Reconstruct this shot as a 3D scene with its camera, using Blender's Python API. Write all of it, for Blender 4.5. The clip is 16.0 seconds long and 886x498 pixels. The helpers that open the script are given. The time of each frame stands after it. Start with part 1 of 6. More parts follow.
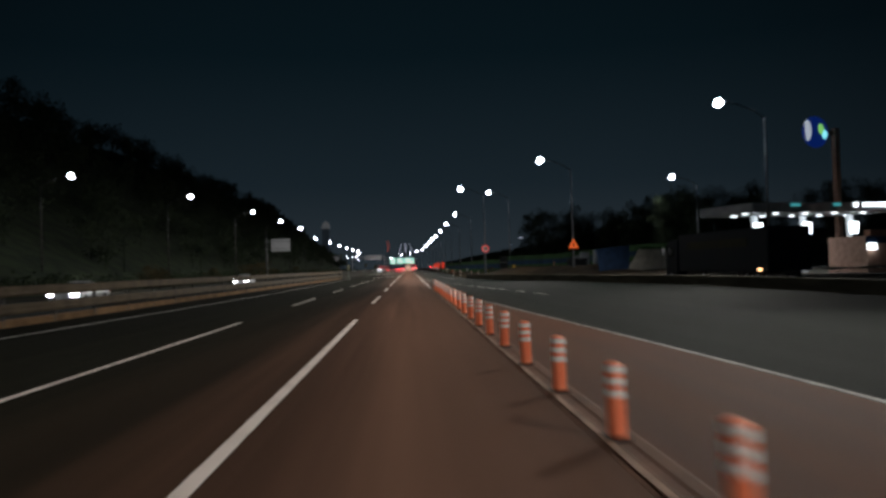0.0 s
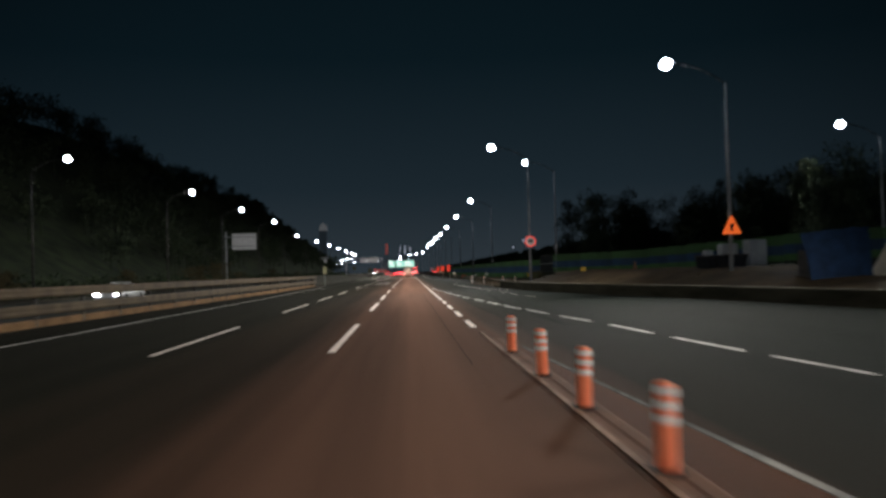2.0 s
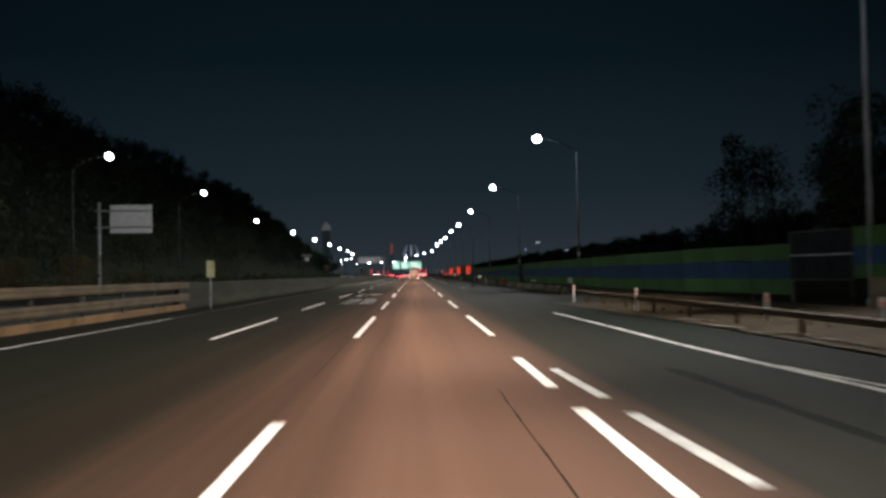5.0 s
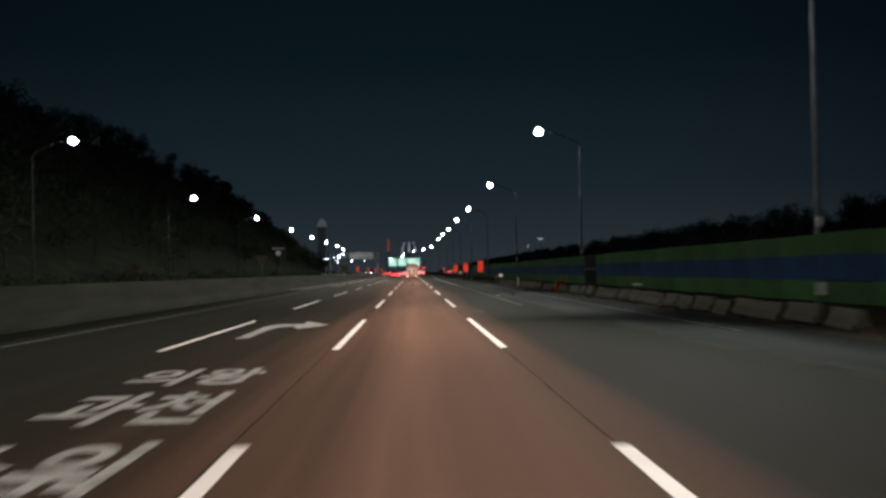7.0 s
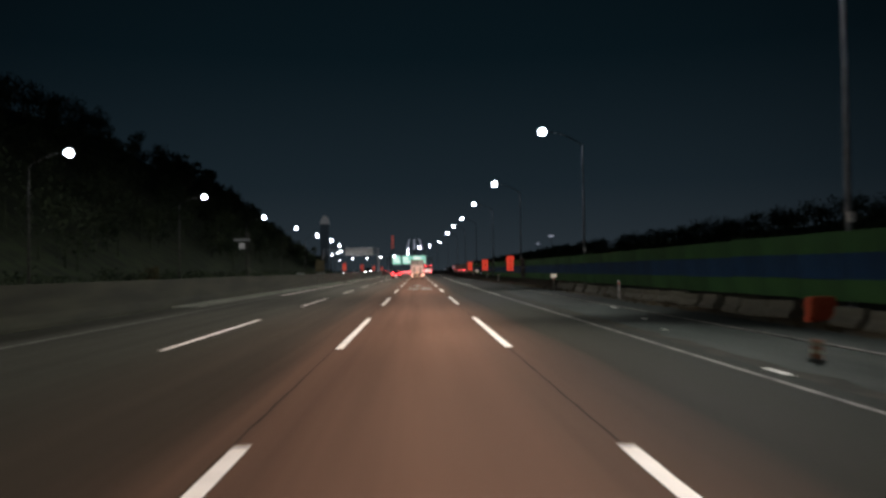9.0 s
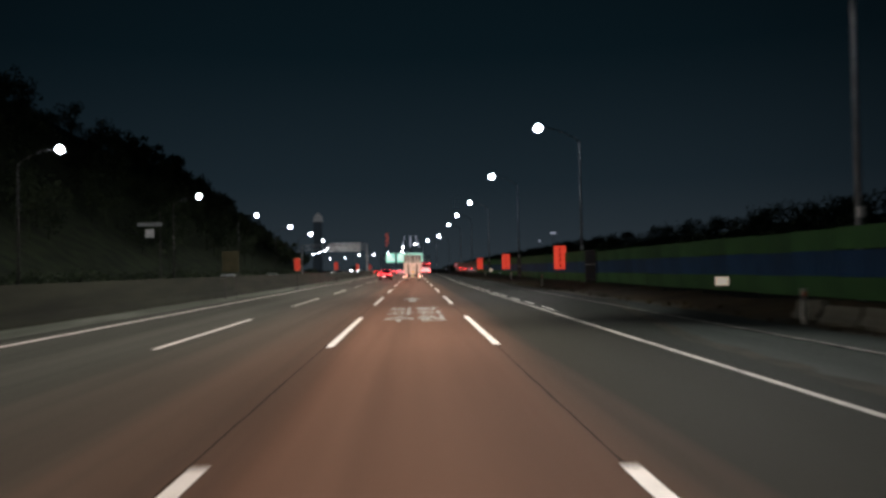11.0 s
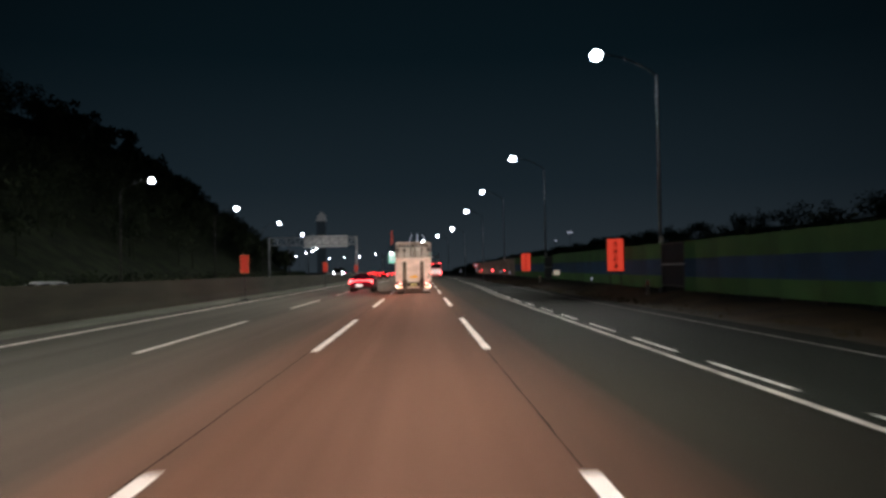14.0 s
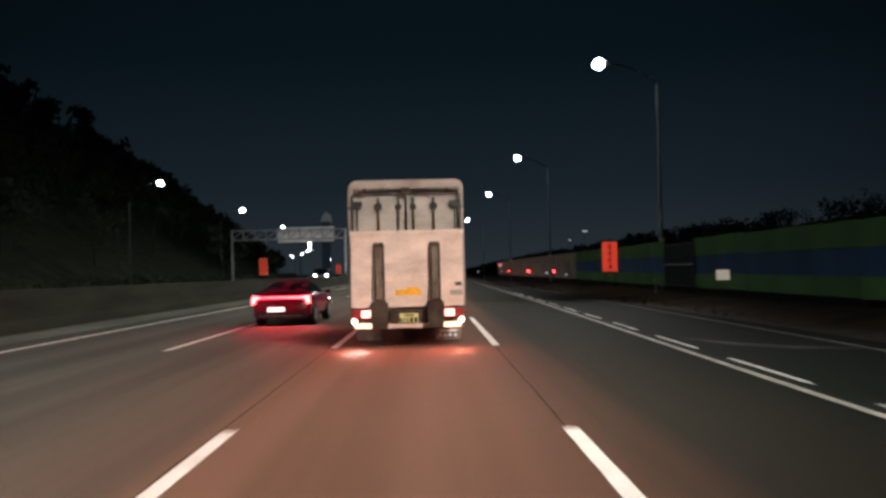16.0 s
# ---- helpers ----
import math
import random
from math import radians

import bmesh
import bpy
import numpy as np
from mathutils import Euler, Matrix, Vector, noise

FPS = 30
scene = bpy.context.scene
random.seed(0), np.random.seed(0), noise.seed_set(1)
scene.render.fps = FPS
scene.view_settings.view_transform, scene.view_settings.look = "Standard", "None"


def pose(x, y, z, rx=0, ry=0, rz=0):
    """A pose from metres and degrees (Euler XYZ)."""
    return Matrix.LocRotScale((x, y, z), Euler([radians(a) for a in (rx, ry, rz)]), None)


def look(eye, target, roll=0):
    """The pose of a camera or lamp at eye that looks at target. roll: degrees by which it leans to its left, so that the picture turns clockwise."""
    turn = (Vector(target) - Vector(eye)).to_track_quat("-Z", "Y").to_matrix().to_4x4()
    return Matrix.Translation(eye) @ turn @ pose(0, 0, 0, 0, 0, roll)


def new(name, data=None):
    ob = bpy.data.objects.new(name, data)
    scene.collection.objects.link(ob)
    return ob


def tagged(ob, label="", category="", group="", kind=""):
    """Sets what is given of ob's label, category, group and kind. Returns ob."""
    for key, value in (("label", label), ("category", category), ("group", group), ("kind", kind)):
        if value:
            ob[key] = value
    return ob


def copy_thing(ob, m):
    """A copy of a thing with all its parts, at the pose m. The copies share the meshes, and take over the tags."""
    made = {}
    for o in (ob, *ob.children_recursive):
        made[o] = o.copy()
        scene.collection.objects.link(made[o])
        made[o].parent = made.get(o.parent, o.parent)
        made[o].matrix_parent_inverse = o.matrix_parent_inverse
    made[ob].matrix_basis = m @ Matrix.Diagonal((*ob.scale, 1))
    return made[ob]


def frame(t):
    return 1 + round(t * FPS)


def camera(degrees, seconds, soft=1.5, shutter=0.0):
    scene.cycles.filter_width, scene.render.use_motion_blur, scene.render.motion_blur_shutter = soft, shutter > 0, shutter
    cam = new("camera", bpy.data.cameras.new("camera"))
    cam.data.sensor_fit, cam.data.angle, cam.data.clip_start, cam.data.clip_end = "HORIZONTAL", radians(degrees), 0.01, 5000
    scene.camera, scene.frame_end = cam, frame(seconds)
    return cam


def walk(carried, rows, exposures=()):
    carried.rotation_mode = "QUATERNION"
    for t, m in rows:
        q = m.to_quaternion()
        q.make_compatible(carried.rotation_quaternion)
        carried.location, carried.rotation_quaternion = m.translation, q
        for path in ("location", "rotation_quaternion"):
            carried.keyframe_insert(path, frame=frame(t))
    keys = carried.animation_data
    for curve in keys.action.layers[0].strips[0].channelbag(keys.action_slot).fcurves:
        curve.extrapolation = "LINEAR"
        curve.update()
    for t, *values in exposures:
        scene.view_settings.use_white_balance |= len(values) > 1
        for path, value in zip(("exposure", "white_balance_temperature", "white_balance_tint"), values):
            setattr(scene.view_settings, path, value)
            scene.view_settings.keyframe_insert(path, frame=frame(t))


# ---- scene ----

# ---------------- camera and drive ----------------
cam = camera(56.14, 16.0, soft=3.0, shutter=0.5)
EYE_Z = 1.607
# seconds, x, y, pitch, roll, yaw
PATH = [
    (0, 1.709, -0, 1.249, 1.709, -2.4),
    (0.2, 1.699, 4.334, 1.158, 1.64, -2.547),
    (0.5, 1.682, 10.816, 1.366, 1.569, -2.534),
    (1, 1.645, 21.485, 1.432, 1.592, -2.463),
    (1.5, 1.606, 32.246, 1.537, 1.544, -2.412),
    (2, 1.593, 42.847, 1.499, 1.514, -2.439),
    (2.5, 1.59, 53.497, 1.548, 1.38, -2.358),
    (3, 1.551, 64.255, 1.577, 1.297, -2.323),
    (3.5, 1.542, 74.93, 1.605, 1.314, -2.055),
    (4, 1.538, 85.492, 1.632, 1.1, -1.979),
    (4.5, 1.516, 96.019, 1.65, 0.977, -1.988),
    (4.7, 1.51, 100.257, 1.699, 0.996, -2.018),
    (5, 1.511, 106.601, 1.69, 0.975, -2.017),
    (5.5, 1.532, 117.116, 1.674, 0.94, -2.015),
    (6, 1.564, 127.5, 1.659, 0.905, -2.013),
    (6.5, 1.596, 137.7, 1.644, 0.871, -2.011),
    (6.8, 1.611, 143.705, 1.635, 0.85, -2.01),
    (7, 1.618, 147.653, 1.528, 0.9, -2.145),
    (7.5, 1.645, 157.507, 1.575, 0.871, -2.117),
    (8, 1.634, 167.414, 1.466, 0.945, -1.997),
    (8.5, 1.629, 177.523, 1.524, 0.917, -1.916),
    (9, 1.64, 187.862, 1.432, 0.897, -1.769),
    (9.2, 1.648, 192.046, 1.415, 0.907, -1.738),
    (9.5, 1.664, 198.377, 1.402, 0.938, -1.784),
    (10, 1.698, 209.013, 1.382, 0.99, -1.862),
    (10.5, 1.742, 219.628, 1.362, 1.042, -1.939),
    (11, 1.794, 230.099, 1.341, 1.094, -2.016),
    (11.5, 1.856, 240.284, 1.395, 1.117, -1.683),
    (12, 1.941, 250.084, 1.475, 1.036, -1.759),
    (12.5, 2.041, 260.092, 1.536, 0.968, -1.756),
    (13, 2.142, 270.137, 1.426, 0.918, -1.679),
    (13.5, 2.194, 280.29, 1.468, 0.935, -1.596),
    (14, 2.204, 290.403, 1.468, 1.05, -1.474),
    (14.5, 2.212, 300.404, 1.404, 1.18, -1.351),
    (15, 2.197, 310.353, 1.373, 1.255, -1.221),
    (15.5, 2.172, 320.25, 1.515, 1.222, -1.073),
    (16, 2.11, 330.223, 1.565, 1.314, -0.915),
]
walk(cam, [(t, pose(x, y, EYE_Z, 90 + p, r, w)) for t, x, y, p, r, w in PATH],
     exposures=[(0.0, -0.05), (1.5, 0.05), (2.5, 0.4), (4.5, 0.2), (7.0, 0.1), (8.0, -0.25), (9.0, 0.05), (12.5, 0.15), (13.5, -0.15), (14.5, 0.1), (16.0, -0.05)])

# ---------------- night sky ----------------
world = bpy.data.worlds.new("night_sky")
scene.world = world
world.use_nodes = True
wn, wl = world.node_tree.nodes, world.node_tree.links
wn.clear()
w_out = wn.new("ShaderNodeOutputWorld")
w_bg = wn.new("ShaderNodeBackground")
w_co = wn.new("ShaderNodeTexCoord")
w_sep = wn.new("ShaderNodeSeparateXYZ")
w_ramp = wn.new("ShaderNodeValToRGB")
wl.new(w_co.outputs["Generated"], w_sep.inputs[0])
wl.new(w_sep.outputs["Z"], w_ramp.inputs[0])
cr = w_ramp.color_ramp
cr.elements[0].position, cr.elements[0].color = 0.0, (0.0200, 0.0270, 0.0335, 1)
cr.elements[1].position, cr.elements[1].color = 0.55, (0.0008, 0.0030, 0.0045, 1)
e = cr.elements.new(0.10)
e.color = (0.0085, 0.0150, 0.0205, 1)
e = cr.elements.new(0.25)
e.color = (0.0026, 0.0072, 0.0105, 1)
# the glow of the city lies ahead over the road's end
w_glow = wn.new("ShaderNodeMapRange")
w_glow.interpolation_type = "SMOOTHSTEP"
w_glow.inputs["From Min"].default_value, w_glow.inputs["From Max"].default_value = 0.76, 1.0
w_glow.inputs["To Min"].default_value, w_glow.inputs["To Max"].default_value = 0.45, 1.08
w_mul = wn.new("ShaderNodeVectorMath")
w_mul.operation = "SCALE"
wl.new(w_sep.outputs["Y"], w_glow.inputs["Value"])
wl.new(w_ramp.outputs[0], w_mul.inputs[0])
wl.new(w_glow.outputs[0], w_mul.inputs["Scale"])
wl.new(w_mul.outputs[0], w_bg.inputs[0])
wl.new(w_bg.outputs[0], w_out.inputs[0])
w_bg.inputs[1].default_value = 1.0

# ---------------- street lamp positions (base x, base y) ----------------
def bend(y):
    """Far ahead the road bends gently to the left."""
    return -((max(y, 441.0) - 441.0) ** 2) / 2380.0


RIGHT_LAMPS = [(15.15 + bend(y), y) for y in (174.8, 213.4, 254.5, 295.6, 335.0, 376.6, 419.8, 461.6, 504.0, 546.0, 588.0, 630.0, 672.0, 714.0, 756.0, 798.0, 840.0, 882.0)]
RAMP_LAMPS = [(27.2, 57.6), (19.3, 87.6), (12.68, 117.45), (18.62, 137.1), (40.2, 108.5)]
LEFT_LAMPS = [(-35.0, 52.0), (-37.7, 91.3), (-32.2, 119.4), (-29.4, 151.9)] + [(-29.0 + bend(y) - (0.6 if 250 < y < 260 else 0.0), y) for y in (
    182.2, 216.0, 255.7, 296.0, 338.1, 377.5, 417.0, 455.4, 496.0, 587.0, 628.0, 667.0, 705.0, 760.0)]
# unseen lamps, guessed from the row's spacing, added to brighten the first stretch
UNSEEN_LAMPS = [(21.0, 27.0), (20.0, -12.0), (-36.0, 14.0)]
ARM = 3.25


def head_height(x, y):
    """Height of a lamp head over the road."""
    if x < 0:
        return 12.75 if y < 230 else (11.6 if y < 490 else 11.2)
    if 130 < y < 140 and x < 25:
        return 13.8
    return 12.7 if y < 320 else (13.2 if y < 400 else (13.8 if y < 490 else 12.3))


def street_light(x, y, side, watts, cone=126, along=0.0):
    d = bpy.data.lights.new("street_light", "SPOT")
    d.energy, d.color = watts, (1.0, 0.97, 0.91)
    d.spot_size, d.spot_blend, d.shadow_soft_size = radians(cone), 0.9, 1.0
    ob = new("street_light", d)
    z = head_height(x, y) - 0.45
    ob.matrix_world = look((x + side * ARM, y, z), (x + side * (ARM + (1.22 if side < 0 else 0.95) * z), y + along, 0.0))
    return ob


# each luminaire over the main road throws two lobes, up and down the road
for x, y in RIGHT_LAMPS + RAMP_LAMPS + UNSEEN_LAMPS[:2]:
    if y < 520:
        w = 3500 if x > 30 else (12500 if y < 70 else (17000 if y < 140 else 20000))
        for along in (-13.5, 13.5):
            street_light(x, y, -1, w, 94, along)
for x, y in LEFT_LAMPS + UNSEEN_LAMPS[2:]:
    if y < 520:
        street_light(x, y, 1, 4000 if y < 60 else (7000 if y < 290 else 9500), 118)

# ---------------- materials ----------------
def node_mat(name):
    m = bpy.data.materials.new(name)
    m.use_nodes = True
    n, l = m.node_tree.nodes, m.node_tree.links
    return m, n, l, n["Principled BSDF"]


def surface(name, a, b, rough=0.8, metal=0.0, scale=3.0, fine=60.0, bump=0.15, spread=(0.35, 0.65), stretch=(1, 1, 1), spec=0.12, per_piece=0.0):
    """Two-scale noise between the colours a and b, with fine relief."""
    m, n, l, p = node_mat(name)
    co = n.new("ShaderNodeTexCoord")
    mp = n.new("ShaderNodeMapping")
    mp.inputs["Scale"].default_value = stretch
    l.new(co.outputs["Object"], mp.inputs[0])
    big = n.new("ShaderNodeTexNoise")
    big.inputs["Scale"].default_value, big.inputs["Detail"].default_value = scale, 6
    small = n.new("ShaderNodeTexNoise")
    small.inputs["Scale"].default_value, small.inputs["Detail"].default_value = fine, 3
    l.new(mp.outputs[0], big.inputs["Vector"])
    l.new(co.outputs["Object"], small.inputs["Vector"])
    mx = n.new("ShaderNodeMath")
    mx.operation = "MULTIPLY_ADD"
    mx.inputs[1].default_value = 0.35
    l.new(small.outputs["Fac"], mx.inputs[0])
    l.new(big.outputs["Fac"], mx.inputs[2])
    ramp = n.new("ShaderNodeValToRGB")
    ramp.color_ramp.elements[0].position, ramp.color_ramp.elements[1].position = spread[0] + 0.17, spread[1] + 0.17
    ramp.color_ramp.elements[0].color, ramp.color_ramp.elements[1].color = (*a, 1), (*b, 1)
    l.new(mx.outputs[0], ramp.inputs[0])
    last = ramp.outputs[0]
    if per_piece:
        info = n.new("ShaderNodeObjectInfo")
        hsv = n.new("ShaderNodeHueSaturation")
        mr = n.new("ShaderNodeMapRange")
        mr.inputs["To Min"].default_value, mr.inputs["To Max"].default_value = 1 - per_piece, 1 + per_piece
        l.new(info.outputs["Random"], mr.inputs["Value"])
        l.new(mr.outputs[0], hsv.inputs["Value"])
        l.new(last, hsv.inputs["Color"])
        last = hsv.outputs[0]
    l.new(last, p.inputs["Base Color"])
    rr = n.new("ShaderNodeMapRange")
    rr.inputs["To Min"].default_value, rr.inputs["To Max"].default_value = max(0.02, rough - 0.1), min(1, rough + 0.1)
    l.new(big.outputs["Fac"], rr.inputs["Value"])
    l.new(rr.outputs[0], p.inputs["Roughness"])
    p.inputs["Metallic"].default_value = metal
    p.inputs["Specular IOR Level"].default_value = spec
    if bump:
        bp = n.new("ShaderNodeBump")
        bp.inputs["Strength"].default_value, bp.inputs["Distance"].default_value = bump, 0.01
        l.new(small.outputs["Fac"], bp.inputs["Height"])
        l.new(bp.outputs[0], p.inputs["Normal"])
    return m


def road_surface(name, stops, far_stops, y0, y1):
    """Worn streaky asphalt; headlight pool painted across it, brown middle and darkened side lanes."""
    m, n, l, p = node_mat(name)
    co = n.new("ShaderNodeTexCoord")
    sep = n.new("ShaderNodeSeparateXYZ")
    l.new(co.outputs["Object"], sep.inputs[0])

    def tex(scale, stretch, detail):
        mp = n.new("ShaderNodeMapping")
        mp.inputs["Scale"].default_value = stretch
        l.new(co.outputs["Object"], mp.inputs[0])
        t = n.new("ShaderNodeTexNoise")
        t.inputs["Scale"].default_value, t.inputs["Detail"].default_value = scale, detail
        l.new(mp.outputs[0], t.inputs["Vector"])
        return t.outputs["Fac"]

    streak, patch, grain = tex(1.05, (1, 0.022, 1), 3), tex(0.22, (1, 0.25, 1), 5), tex(85.0, (1, 1, 1), 3)

    def calc(op, a, b):
        k = n.new("ShaderNodeMath")
        k.operation = op
        for i, v in enumerate((a, b)):
            if isinstance(v, float):
                k.inputs[i].default_value = v
            else:
                l.new(v, k.inputs[i])
        return k.outputs[0]

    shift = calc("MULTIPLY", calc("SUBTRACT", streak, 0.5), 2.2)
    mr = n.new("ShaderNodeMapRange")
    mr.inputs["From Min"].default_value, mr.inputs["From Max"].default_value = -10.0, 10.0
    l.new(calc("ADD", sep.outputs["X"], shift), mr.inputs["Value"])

    # tone across the lanes: painted headlight pool, fading to dark sides
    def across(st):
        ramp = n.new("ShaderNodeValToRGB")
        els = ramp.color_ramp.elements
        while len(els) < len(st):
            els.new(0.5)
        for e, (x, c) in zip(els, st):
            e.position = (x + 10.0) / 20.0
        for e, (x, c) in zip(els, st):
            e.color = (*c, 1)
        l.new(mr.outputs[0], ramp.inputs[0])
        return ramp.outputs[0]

    # farther along, the left lanes turn paler
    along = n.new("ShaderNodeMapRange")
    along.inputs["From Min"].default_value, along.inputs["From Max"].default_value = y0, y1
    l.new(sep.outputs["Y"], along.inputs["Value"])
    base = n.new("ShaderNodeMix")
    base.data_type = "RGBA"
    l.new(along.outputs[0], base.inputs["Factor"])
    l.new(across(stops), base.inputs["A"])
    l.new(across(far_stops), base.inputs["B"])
    band = n.new("ShaderNodeMapRange")
    band.inputs["From Min"].default_value, band.inputs["From Max"].default_value = 0.36, 0.66
    band.inputs["To Min"].default_value, band.inputs["To Max"].default_value = 0.60, 0.95
    l.new(streak, band.inputs["Value"])
    tone = calc("ADD", band.outputs[0], calc("ADD", calc("MULTIPLY", patch, 0.35), calc("MULTIPLY", grain, 0.30)))
    mix = n.new("ShaderNodeMix")
    mix.data_type, mix.blend_type = "RGBA", "MULTIPLY"
    mix.inputs["Factor"].default_value = 1.0
    l.new(base.outputs["Result"], mix.inputs["A"])
    l.new(tone, mix.inputs["B"])
    l.new(mix.outputs["Result"], p.inputs["Base Color"])
    p.inputs["Roughness"].default_value = 0.86
    p.inputs["Specular IOR Level"].default_value = 0.035
    bp = n.new("ShaderNodeBump")
    bp.inputs["Strength"].default_value, bp.inputs["Distance"].default_value = 0.5, 0.01
    l.new(grain, bp.inputs["Height"])
    l.new(bp.outputs[0], p.inputs["Normal"])
    return m


def glow(name, colour, strength, base=1.0):
    m, n, l, p = node_mat(name)
    p.inputs["Base Color"].default_value = (*[base * c for c in colour], 1)
    p.inputs["Emission Color"].default_value = (*colour, 1)
    p.inputs["Emission Strength"].default_value = strength
    p.inputs["Roughness"].default_value = 0.3
    return m


def glass_mat(name, tint):
    m, n, l, p = node_mat(name)
    p.inputs["Base Color"].default_value = (*tint, 1)
    p.inputs["Roughness"].default_value = 0.04
    p.inputs["Specular IOR Level"].default_value = 0.6
    return m


